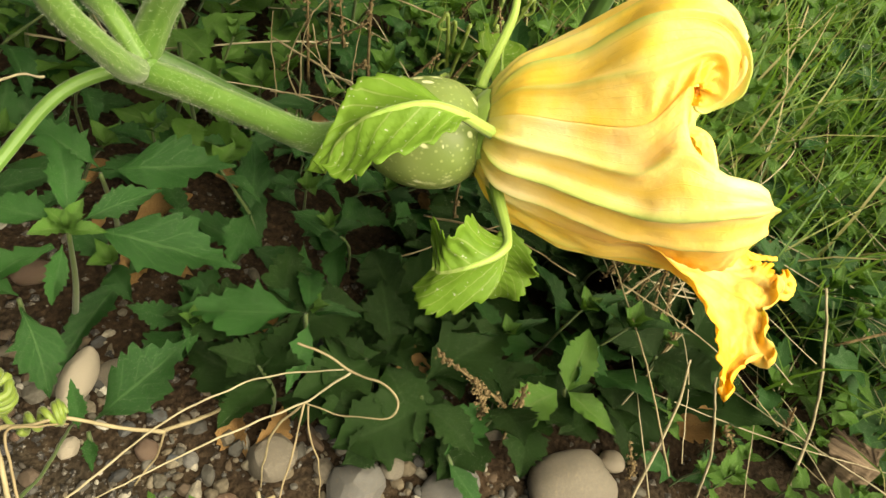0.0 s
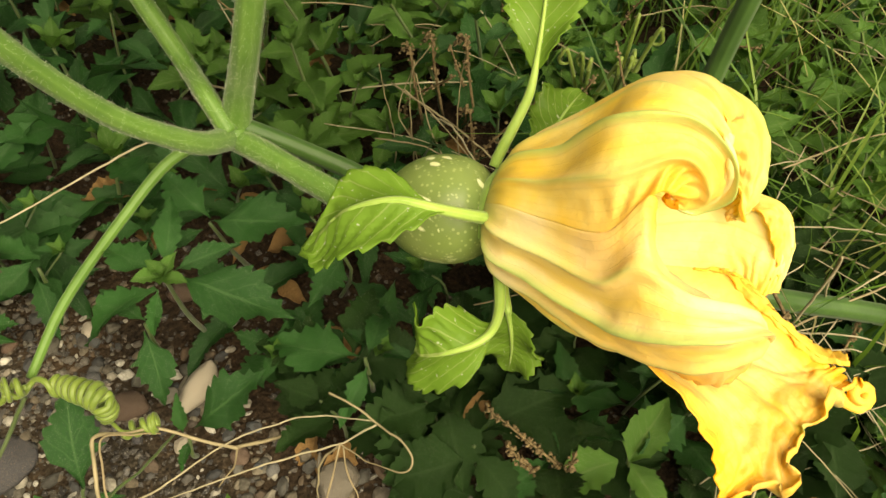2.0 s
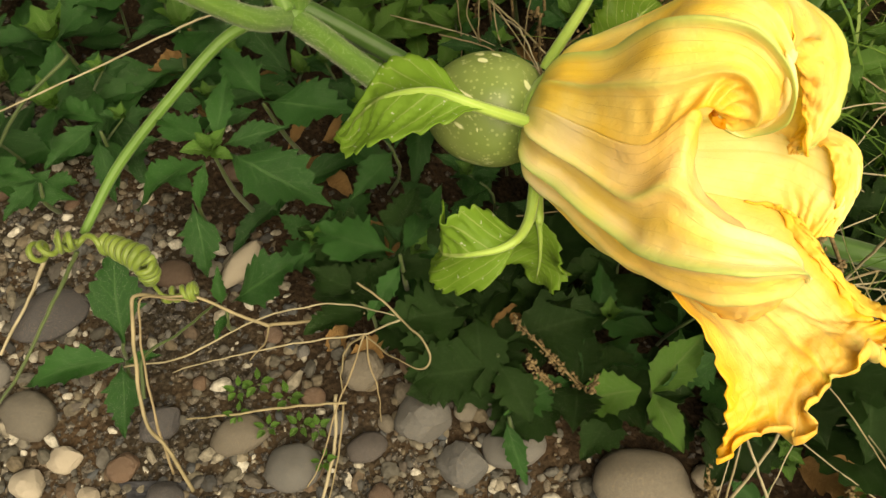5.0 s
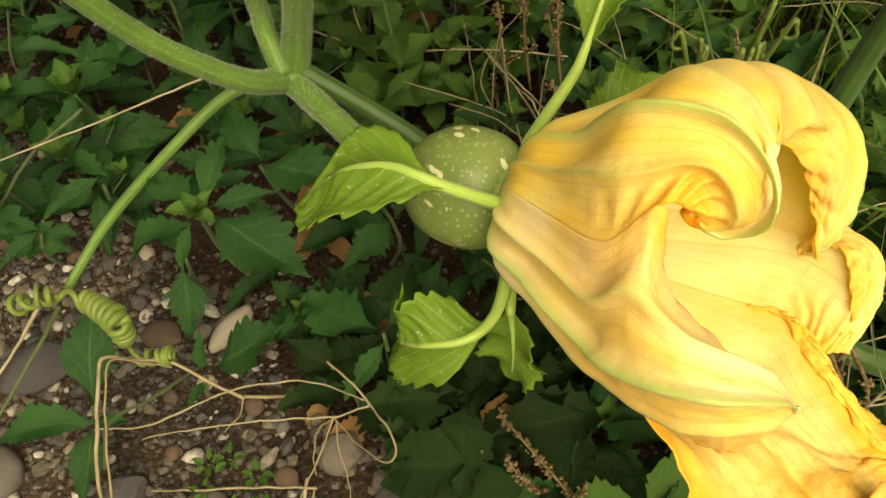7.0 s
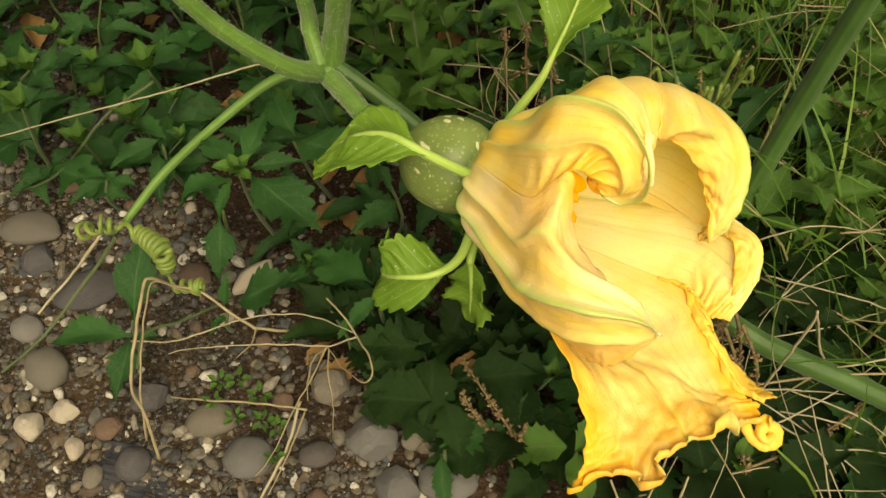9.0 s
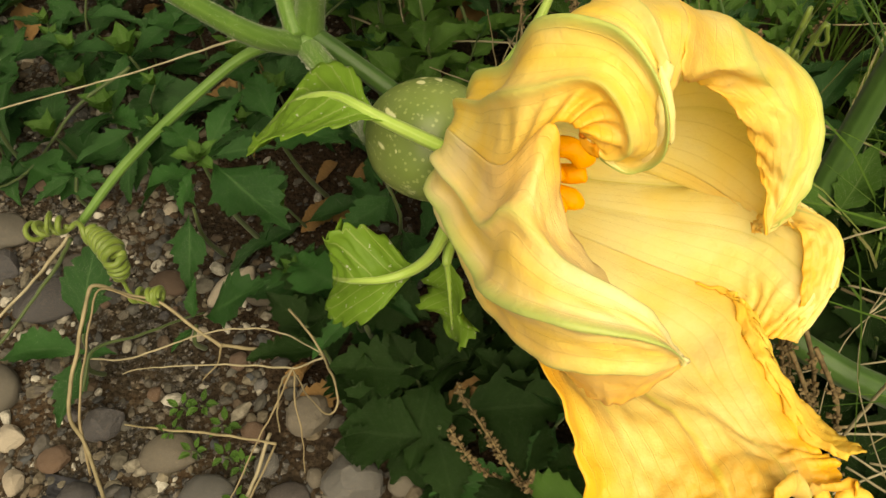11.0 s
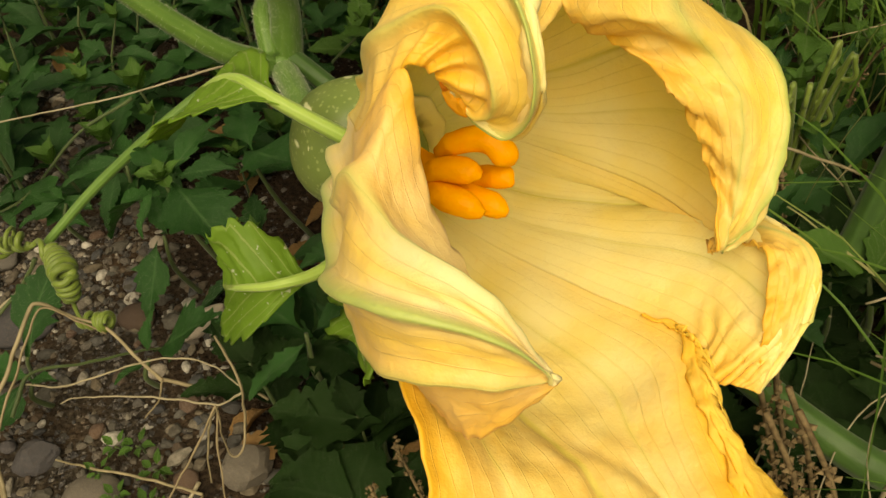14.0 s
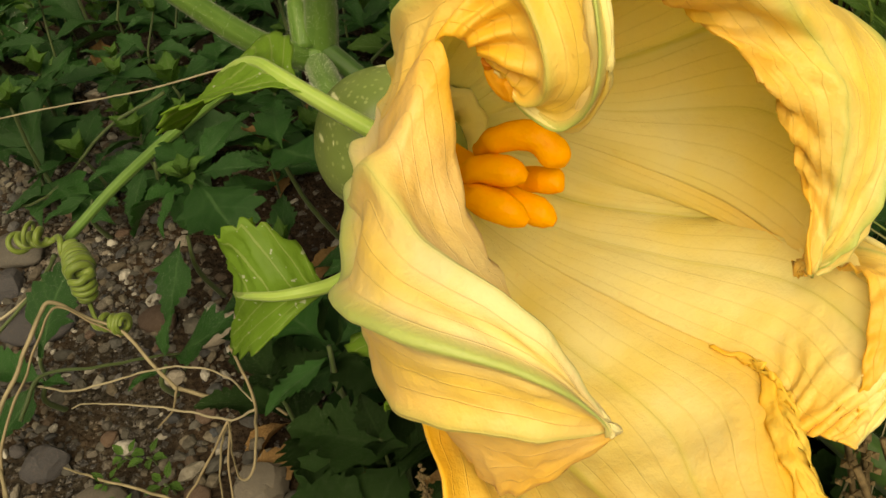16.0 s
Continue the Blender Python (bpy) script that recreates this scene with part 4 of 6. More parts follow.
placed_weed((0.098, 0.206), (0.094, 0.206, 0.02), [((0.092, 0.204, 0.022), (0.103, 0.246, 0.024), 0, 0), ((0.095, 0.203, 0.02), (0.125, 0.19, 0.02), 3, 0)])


def litter():
    """Withered leaves lying between the weeds."""
    rng = random.Random(55)
    for k in range(36):
        x = rng.uniform(-0.42, 0.26)
        y = veg_line(x) + rng.uniform(-0.02, 0.3)
        c = Vector((x, y, ground_height(x, y) + 0.004))
        a = rng.uniform(0, 6.28)
        ln = rng.uniform(0.018, 0.04)
        d = Vector((math.cos(a), math.sin(a), rng.uniform(-0.05, 0.35)))
        ob = new("dry_leaf", LEAF["withered"][k % 3])
        ob.matrix_basis = Matrix.Translation(c) @ leaf_pose(Vector((0, 0, 0)), d * ln, rng.uniform(-40, 40))
        tagged(ob, "curled brown withered leaf on the soil", "dry leaf", "withered leaves")


litter()
placed_weed((0.075, 0.455), (0.07, 0.446, 0.05), [((0.07, 0.445, 0.05), (0.1, 0.452, 0.062), 0, -20), ((0.07, 0.447, 0.05), (0.06, 0.47, 0.08), 2, 0), ((0.068, 0.444, 0.05), (0.05, 0.42, 0.07), 1, 0)], "weed with saw-toothed mid green leaves", "ovate")


def curled_shoot(x, y, z, seed):
    """A young shoot of hairy stalks, each rolled up at its end, with small leaves."""
    rng = random.Random(seed)
    root = empty("curled_shoot", (x, y, 0), "young pale green shoot with curled hairy tips", "shoot")
    for k in range(7):
        a = rng.uniform(0, 6.28)
        d = Vector((math.cos(a), math.sin(a), 0))
        top = d * rng.uniform(0.006, 0.024) + Vector((0, 0, z + rng.uniform(-0.02, 0.025)))
        pts = [Vector((0, 0, -0.005)), d * 0.004 + Vector((0, 0, z * 0.6))]
        r = rng.uniform(0.003, 0.006)
        for q in range(9):
            w = q * 0.75
            pts.append(top + d * (r * (1 - q * 0.08) * math.sin(w)) + Vector((0, 0, r * (1 - q * 0.08) * (math.cos(w)))))
        tube("curled_tip", pts, [0.0016, 0.0015, 0.0014, 0.0012, 0.0012, 0.0012, 0.0011, 0.001, 0.001, 0.0009, 0.0008], M_TENDRIL, root, sides=7, steps=50)
    for k in range(4):
        a = rng.uniform(0, 6.28)
        b = Vector((0, 0, z * rng.uniform(0.5, 0.9)))
        put_leaf(root, "ovate", k, leaf_pose(b, b + Vector((math.cos(a), math.sin(a), 0.5)) * 0.022, 0))


curled_shoot(-0.005, 0.463, 0.085, 4)
curled_shoot(-0.02, 0.452, 0.07, 5)


def seedling(x, y, s, seed):
    """A tiny seedling with a few round leaves."""
    rng = random.Random(seed)
    root = empty("seedling", (x, y, ground_height(x, y)), "tiny bright green seedling in the gravel", "seedling", "seedlings in the gravel")
    tube("stem", [(0, 0, -0.003), (0, 0.001, 0.006), (0.001, 0, 0.012)], [0.0006], M_WEED_STEM, root, sides=5, steps=5)
    for k in range(5):
        a = k * 1.26 + rng.uniform(-0.3, 0.3)
        tip = Vector((math.cos(a) * s, math.sin(a) * s, 0.012 + rng.uniform(-0.002, 0.004)))
        put_leaf(root, "ovate", k, leaf_pose(Vector((math.cos(a) * s * 0.25, math.sin(a) * s * 0.25, 0.011)), tip, 0))


for i, (x, y, s) in enumerate(((-0.012, 0.118, 0.009), (-0.016, 0.108, 0.008), (0.005, 0.126, 0.009), (0.022, 0.122, 0.008), (-0.005, 0.1, 0.007), (0.03, 0.128, 0.007), (0.012, 0.108, 0.007), (-0.15, -0.01, 0.01), (0.045, 0.12, 0.007))):
    seedling(x, y, s, i)


# ---- grass ----
def make_grass():
    rng = random.Random(33)
    verts, faces = [], []
    for _ in range(14000):
        x, y = rng.uniform(-0.5, 1.3), rng.uniform(0.3, 1.7)
        clump = noise.noise(Vector((x * 6, y * 6, 12)))
        right = x + 0.9 * (y - 0.45)
        if right < 0.05 + 0.2 * clump and rng.random() < 0.93:
            continue
        if math.hypot(x - 0.1, y - 0.3) < 0.13 or y < 0.34 + max(0, 0.2 - x) * 0.3:
            continue
        ln = rng.uniform(0.05, 0.2)
        w = rng.uniform(0.0005, 0.0016)
        a = rng.uniform(0, 6.283)
        lean = rng.uniform(0.15, 1.2)
        d = Vector((math.cos(a), math.sin(a), 0))
        side = Vector((-d.y, d.x, 0))
        z = ground_height(x, y)
        b = len(verts)
        for i in range(6):
            t = i / 5
            c = Vector((x, y, z)) + d * (lean * ln * t * t * 0.8) + Vector((0, 0, ln * (t - 0.35 * lean * t * t)))
            ww = w * (1 - t ** 2) + 0.0001
            verts += [c - side * ww, c + Vector((0, 0, -ww * 0.4)), c + side * ww]
        for i in range(5):
            for k in (0, 1):
                p = b + i * 3 + k
                faces.append((p, p + 1, p + 4, p + 3))
    return tagged(build("grass", verts, faces, M_GRASS), "tangled green grass with dry blades", "grass", kind="stuff")


make_grass()


# ---- dry straws ----
def straw(points, r=0.0011, material=None, label="dry tan grass stalk lying over the weeds", taper=0.6):
    o = Vector(points[0])
    ob = tube("straw", [Vector(p) - o for p in points], [r * 0.6 * (1 - (1 - taper) * k / 11) * (1 + 0.22 * noise.noise(o * 90 + Vector((k * 1.7, 0, 0)))) for k in range(12)], material or M_STRAW, None, "", sides=7, steps=max(16, 8 * len(points)))
    for v in ob.data.vertices:
        q = (v.co + o) * 130
        v.co += Vector((noise.noise(q), noise.noise(q + Vector((7, 0, 0))), noise.noise(q + Vector((0, 7, 0))))) * 0.0006
    ob.location = o
    return tagged(ob, label, "straw", "dry straws")


straw([(-0.15, 0.222, 0.104), (-0.163, 0.212, 0.1), (-0.179, 0.151, 0.092), (-0.186, 0.09, 0.094), (-0.2, 0.01, 0.09)], 0.0011, M_STRAW_PALE, "long pale straw slanting over the weeds")
straw([(-0.24, 0.3, 0.03), (-0.194, 0.321, 0.035), (-0.151, 0.34, 0.052), (-0.115, 0.372, 0.06), (-0.08, 0.4, 0.064)], 0.0014, M_STRAW_PALE)
straw([(0.012, 0.06, 0.006), (-0.008, 0.065, 0.028), (-0.02, 0.066, 0.042), (-0.045, 0.08, 0.052), (-0.062, 0.093, 0.063), (-0.067, 0.099, 0.064), (-0.064, 0.109, 0.051), (-0.058, 0.121, 0.043), (-0.043, 0.13, 0.035), (-0.025, 0.141, 0.03)], 0.0017, None, "bent tan vine stalk held by the tendril", 0.9)
straw([(0.0, 0.058, 0.01), (-0.018, 0.07, 0.04), (-0.044, 0.083, 0.05), (-0.06, 0.095, 0.061), (-0.065, 0.101, 0.062), (-0.061, 0.111, 0.05), (-0.056, 0.12, 0.041)], 0.0012)
straw([(-0.027, 0.14, 0.029), (-0.013, 0.16, 0.029), (-0.007, 0.178, 0.026), (0.0, 0.186, 0.02)], 0.0019)
straw([(-0.025, 0.141, 0.03), (-0.024, 0.134, 0.018), (-0.026, 0.122, 0.006)], 0.001)
straw([(-0.062, 0.07, 0.02), (-0.04, 0.096, 0.033), (-0.024, 0.137, 0.048), (-0.008, 0.158, 0.061), (0.004, 0.173, 0.063), (0.03, 0.186, 0.076)], 0.0009, M_STRAW_PALE)
straw([(0.008, 0.182, 0.083), (0.02, 0.185, 0.081), (0.033, 0.187, 0.076), (0.048, 0.187, 0.08), (0.057, 0.185, 0.078), (0.058, 0.18, 0.072), (0.051, 0.176, 0.069), (0.036, 0.173, 0.062), (0.022, 0.172, 0.059)], 0.001)
straw([(0.033, 0.187, 0.075), (0.022, 0.172, 0.059), (0.001, 0.145, 0.051), (-0.029, 0.104, 0.034), (-0.042, 0.088, 0.02)], 0.0009, M_STRAW_PALE)
straw([(0.022, 0.172, 0.059), (0.028, 0.158, 0.045), (0.034, 0.14, 0.028), (0.046, 0.118, 0.012), (0.05, 0.105, 0.006)], 0.0009)
straw([(0.024, 0.172, 0.058), (0.032, 0.166, 0.044), (0.042, 0.162, 0.03), (0.05, 0.155, 0.01)], 0.0008)
straw([(0.022, 0.172, 0.058), (0.016, 0.163, 0.04), (0.018, 0.155, 0.022), (0.022, 0.15, 0.006)], 0.0011)
straw([(0.022, 0.146, 0.01), (0.042, 0.13, 0.008), (0.06, 0.108, 0.007), (0.078, 0.084, 0.006)], 0.0019, M_STRAW_PALE)
straw([(0.028, 0.147, 0.008), (0.048, 0.128, 0.01), (0.064, 0.108, 0.008)], 0.001)
straw([(0.03, 0.148, 0.012), (0.008, 0.118, 0.012), (-0.012, 0.09, 0.008), (-0.022, 0.078, 0.005)], 0.0013)
straw([(-0.035, 0.07, 0.03), (-0.05, 0.082, 0.038), (-0.054, 0.102, 0.029), (-0.062, 0.123, 0.016), (-0.066, 0.135, 0.008)], 0.0018, M_WEED_STEM, "green creeping stem lying on the gravel")
straw([(-0.118, 0.088, 0.05), (-0.119, 0.074, 0.036), (-0.112, 0.05, 0.022), (-0.1, 0.02, 0.01), (-0.09, -0.01, 0.006)], 0.0022, M_WEED_STEM, "olive green stalk leaning to the gravel")
straw([(-0.16, 0.075, 0.012), (-0.14, 0.05, 0.01), (-0.12, 0.02, 0.008)], 0.0022, M_STRAW_PALE)
straw([(-0.23, 0.15, 0.06), (-0.225, 0.11, 0.05), (-0.22, 0.06, 0.02), (-0.235, 0.02, 0.006)], 0.002, M_WEED_STEM, "thin green stalk arching to the gravel")
# long pale bents in front of the flower tip
BENT = "long white-bleached bent standing before the flower"
straw([(0.2, 0.247, 0.0), (0.191, 0.276, 0.05), (0.18, 0.291, 0.08)], 0.0016, M_STRAW_PALE, BENT)
straw([(0.236, 0.262, 0.0), (0.205, 0.25, 0.07), (0.17, 0.243, 0.128)], 0.0014, M_STRAW_PALE, BENT)
straw([(0.292, 0.297, 0.0), (0.274, 0.328, 0.05), (0.249, 0.347, 0.09), (0.233, 0.361, 0.11)], 0.0018, M_STRAW_PALE, BENT)
straw([(0.163, 0.358, 0.03), (0.16, 0.362, 0.09), (0.158, 0.364, 0.132), (0.157, 0.366, 0.134), (0.164, 0.385, 0.09), (0.176, 0.415, 0.035)], 0.0012, M_STRAW_PALE, "pale bent snapped over to an arch", 0.9)
# the pale tangle beside the torn petal
for a, b, c in (((0.17, 0.282, 0.03), (0.182, 0.32, 0.035), (0.192, 0.35, 0.036)), ((0.199, 0.338, 0.03), (0.198, 0.36, 0.037), (0.196, 0.388, 0.04)), ((0.159, 0.361, 0.05), (0.197, 0.379, 0.044), (0.234, 0.395, 0.03)),
                ((0.173, 0.371, 0.045), (0.192, 0.389, 0.05), (0.215, 0.409, 0.04)), ((0.182, 0.381, 0.04), (0.204, 0.383, 0.04), (0.228, 0.382, 0.03)), ((0.087, 0.427, 0.06), (0.102, 0.453, 0.075), (0.122, 0.496, 0.06)),
                ((0.124, 0.399, 0.05), (0.118, 0.446, 0.06), (0.113, 0.506, 0.06)), ((0.15, 0.353, 0.05), (0.172, 0.387, 0.053), (0.195, 0.421, 0.05)), ((0.17, 0.36, 0.048), (0.2, 0.37, 0.05), (0.226, 0.37, 0.035)),
                ((0.19, 0.36, 0.04), (0.21, 0.39, 0.05), (0.232, 0.42, 0.045)), ((0.2, 0.34, 0.03), (0.216, 0.366, 0.036), (0.236, 0.4, 0.04)), ((0.165, 0.38, 0.05), (0.2, 0.4, 0.056), (0.24, 0.41, 0.05)),
                ((0.175, 0.35, 0.04), (0.18, 0.385, 0.055), (0.18, 0.425, 0.06)), ((0.21, 0.33, 0.02), (0.225, 0.35, 0.03), (0.24, 0.375, 0.03))):
    straw([a, b, c], 0.0009, M_STRAW_PALE, "pale dry straw in a loose tangle")
DEAD_TIPS = []
# dead brown stalks behind the fruit
for a, b, c in (((-0.08, 0.342, 0.0), (-0.083, 0.346, 0.06), (-0.095, 0.357, 0.105)), ((-0.05, 0.355, 0.0), (-0.055, 0.36, 0.06), (-0.065, 0.371, 0.12)), ((-0.085, 0.345, 0.03), (-0.092, 0.345, 0.07), (-0.088, 0.368, 0.11)),
                ((-0.03, 0.33, 0.03), (-0.06, 0.345, 0.07), (-0.09, 0.356, 0.098)), ((-0.02, 0.35, 0.02), (-0.05, 0.358, 0.055), (-0.085, 0.35, 0.09)), ((-0.1, 0.34, 0.0), (-0.098, 0.344, 0.05), (-0.104, 0.348, 0.1))):
    w = [Vector(p) + Vector((noise.noise(Vector((0, p[0] * 90, q))), noise.noise(Vector((0, q, p[1] * 90))), 0)) * 0.012 for q, p in enumerate((a, b, c))]
    straw([w[0], w[0].lerp(w[1], 0.5) + Vector((0.003, 0.002, 0)), w[1], w[1].lerp(w[2], 0.5) + Vector((-0.004, 0.002, 0.002)), w[2]], 0.0009, M_STRAW, "dead brown weed stalk standing behind the fruit")
for x, y, z, k in ((-0.095, 0.357, 0.105, 61), (-0.065, 0.371, 0.12, 62), (-0.088, 0.368, 0.11, 63), (-0.05, 0.36, 0.08, 64)):
    DEAD_TIPS.append(((x + 0.012, y, z - 0.05), (x + 0.004, y, z - 0.015), (x - 0.003, y + 0.004, z + 0.004), (x - 0.012, y + 0.006, z - 0.006), k))


def straw_tangle():
    rng = random.Random(77)
    for k in range(34):
        a = rng.uniform(0, 3.1416)
        c = Vector((rng.uniform(0.14, 0.36), rng.uniform(0.3, 0.52), rng.uniform(0.02, 0.075)))
        ln = rng.uniform(0.06, 0.18)
        d = Vector((math.cos(a), math.sin(a), rng.uniform(-0.25, 0.25))) * ln
        bow = Vector((rng.uniform(-0.15, 0.15), rng.uniform(-0.15, 0.15), rng.uniform(-0.05, 0.15))) * ln
        straw([c - d * 0.6, c + bow, c + d * 0.6], rng.uniform(0.0005, 0.001), rng.choice((M_STRAW, M_STRAW_PALE, M_STRAW_PALE)), "pale dry straw in a loose tangle")
    for k in range(95):
        c = Vector((rng.uniform(-0.5, 0.2), rng.uniform(0.31, 0.75), rng.uniform(0.03, 0.07)))
        a = rng.uniform(-0.5, 1.2)
        ln = rng.uniform(0.05, 0.16)
        d = Vector((math.cos(a), math.sin(a), rng.uniform(-0.25, 0.25))) * ln
        straw([c - d * 0.5, c + Vector((0, 0, 0.01)), c + d * 0.5], rng.uniform(0.0006, 0.0013), rng.choice((M_STRAW, M_STRAW, M_STRAW_PALE)))


straw_tangle()


def seed_spike(points, seed, n=46):
    """A withered seed spike: wiry stalk set with crumbly brown capsules."""
    rng = random.Random(seed)
    o = Vector(points[0])
    pts = [Vector(p) - o for p in points]
    root = empty("seed_spike", o, "withered brown seed spike", "seed spike", "withered seed spikes")
    tube("stalk", pts, [0.001, 0.0006], M_SEED, root, sides=5, steps=14)
    line = spline(pts, 60)
    verts, faces = [], []
    for _ in range(n):
        c = line[rng.randrange(14, 60)] + Vector((rng.uniform(-1, 1), rng.uniform(-1, 1), rng.uniform(-1, 1))) * 0.0022
        s = rng.uniform(0.0006, 0.0016)
        b = len(verts)
        for v in ((1, 0, 0), (-1, 0, 0), (0, 1, 0), (0, -1, 0), (0, 0, 1), (0, 0, -1)):
            verts.append(c + Vector(v) * s * rng.uniform(0.6, 1.3))
        faces += [tuple(b + i for i in f) for f in ((0, 2, 4), (2, 1, 4), (1, 3, 4), (3, 0, 4), (2, 0, 5), (1, 2, 5), (3, 1, 5), (0, 3, 5))]
    build("seed_head", verts, faces, M_SEED, root, smooth=False)["kind"] = "stuff"


seed_spike([(0.1, 0.24, 0.005), (0.1, 0.232, 0.03), (0.093, 0.225, 0.05), (0.085, 0.222, 0.066)], 1, 60)
seed_spike([(0.12, 0.235, 0.005), (0.115, 0.24, 0.03), (0.112, 0.246, 0.05)], 2, 40)
seed_spike([(0.118, 0.245, 0.012), (0.109, 0.242, 0.03), (0.084, 0.238, 0.043), (0.064, 0.235, 0.052)], 3, 90)
seed_spike([(0.184, 0.328, 0.03), (0.192, 0.363, 0.043), (0.193, 0.4, 0.048), (0.19, 0.417, 0.053)], 4, 110)
seed_spike([(0.14, 0.3, 0.0), (0.142, 0.297, 0.02), (0.136, 0.29, 0.045)], 5, 50)
seed_spike([(0.191, 0.345, 0.0), (0.19, 0.34, 0.025), (0.182, 0.335, 0.05)], 6, 50)
seed_spike([(0.246, 0.31, 0.0), (0.244, 0.305, 0.02), (0.23, 0.3, 0.035)], 7, 40)
seed_spike([(0.195, 0.26, 0.0), (0.189, 0.255, 0.02), (0.178, 0.258, 0.034)], 8, 40)
seed_spike([(0.274, 0.335, 0.0), (0.272, 0.33, 0.025), (0.262, 0.328, 0.05)], 9, 50)
seed_spike([(0.27, 0.37, 0.07), (0.3, 0.385, 0.1), (0.335, 0.4, 0.125), (0.36, 0.415, 0.14)], 31, 70)
for k, (a, b) in enumerate(((-0.006, 0.0), (0.004, 0.006), (0.012, -0.004), (-0.012, 0.008), (0.018, 0.004))):
    seed_spike([(0.132 + a * 0.5, 0.337 + b, 0.122), (0.138 + a, 0.342 + b, 0.1), (0.146 + a, 0.346 + b, 0.07), (0.152 + a * 1.5, 0.35 + b, 0.035)], 40 + k, 80)
for a, b, c, d, k in DEAD_TIPS:
    seed_spike([a, b, c, d], k, 60)
rngs = random.Random(3)
for k in range(16):
    x, y = rngs.uniform(-0.38, 0.1), rngs.uniform(0.33, 0.55)
    seed_spike([(x, y, 0), (x + rngs.uniform(-0.02, 0.02), y, 0.05), (x + rngs.uniform(-0.04, 0.04), y + rngs.uniform(-0.03, 0.03), rngs.uniform(0.07, 0.12))], k + 10, 50)

# ---- the squash plant ----
NODE = Vector((-0.116, 0.2435, 0.1175))
plant = empty("squash_plant", (NODE.x, NODE.y, 0.0), "squash vine with hairy stems, young fruit and yellow flower", "squash plant")


def rel(points):
    return [Vector(p) - plant.location for p in points]


STEMS = []


def squash_stem(name, points, radii, label="", ribs=9, depth=0.016, sides=36, material=None):
    STEMS.append((points, radii))
    return tube(name, rel(points), radii, material or M_STEM, plant, label, sides=sides, steps=10 * len(points), ribs=ribs, rib_depth=depth)


squash_stem("peduncle", [(-0.119, 0.244, 0.114), (-0.1, 0.2445, 0.118), (-0.084, 0.2453, 0.1205), (-0.0556, 0.2464, 0.1241), (-0.0303, 0.247, 0.1295), (-0.0108, 0.2475, 0.146)], [0.0066, 0.0064, 0.0061, 0.0062, 0.007, 0.0085], "thick hairy light green fruit stalk")
squash_stem("petiole", [(-0.116, 0.239, 0.119), (-0.1077, 0.2205, 0.1376), (-0.1063, 0.2015, 0.1624), (-0.1083, 0.186, 0.1861), (-0.1097, 0.1695, 0.222), (-0.11, 0.16, 0.252), (-0.112, 0.15, 0.3), (-0.118, 0.13, 0.38), (-0.125, 0.11, 0.47)], [0.0062, 0.005, 0.0046, 0.0045, 0.0045], "curved hairy green leaf stalk")
squash_stem("petiole", [(-0.12, 0.247, 0.117), (-0.115, 0.253, 0.144), (-0.1045, 0.2545, 0.174), (-0.0985, 0.2615, 0.209), (-0.092, 0.268, 0.25), (-0.086, 0.275, 0.3)], [0.0082, 0.0068, 0.0065, 0.0064, 0.0064], "upright ribbed green leaf stalk")
squash_stem("petiole", [(-0.114, 0.24, 0.124), (-0.132, 0.2433, 0.137), (-0.1564, 0.2505, 0.138), (-0.196, 0.256, 0.165), (-0.24, 0.265, 0.19), (-0.3, 0.28, 0.22)], [0.005, 0.005, 0.005, 0.005])
squash_stem("tendril_stalk", [(-0.119, 0.241, 0.119), (-0.1347, 0.215, 0.109), (-0.1349, 0.1788, 0.095), (-0.1331, 0.132, 0.072), (-0.1225, 0.096, 0.054)], [0.0032, 0.003, 0.0028, 0.0027, 0.0024], "slender green tendril stalk")
squash_stem("vine", [(-0.118, 0.248, 0.121), (-0.1003, 0.2585, 0.1132), (-0.0751, 0.2743, 0.0993), (-0.0341, 0.2921, 0.0886), (0.04, 0.335, 0.085), (0.13, 0.361, 0.084), (0.157, 0.38, 0.075), (0.195, 0.414, 0.06), (0.3, 0.5, 0.02)], [0.005, 0.005, 0.0052, 0.0056, 0.006, 0.006], "thick green creeping vine", material=M_VINE)
squash_stem("petiole", [(0.06, 0.44, 0.03), (0.05, 0.462, 0.09), (0.048, 0.472, 0.15), (0.05, 0.482, 0.25), (0.055, 0.49, 0.32)], [0.0068, 0.006, 0.0056], "upright ribbed green leaf stalk", material=M_VINE)


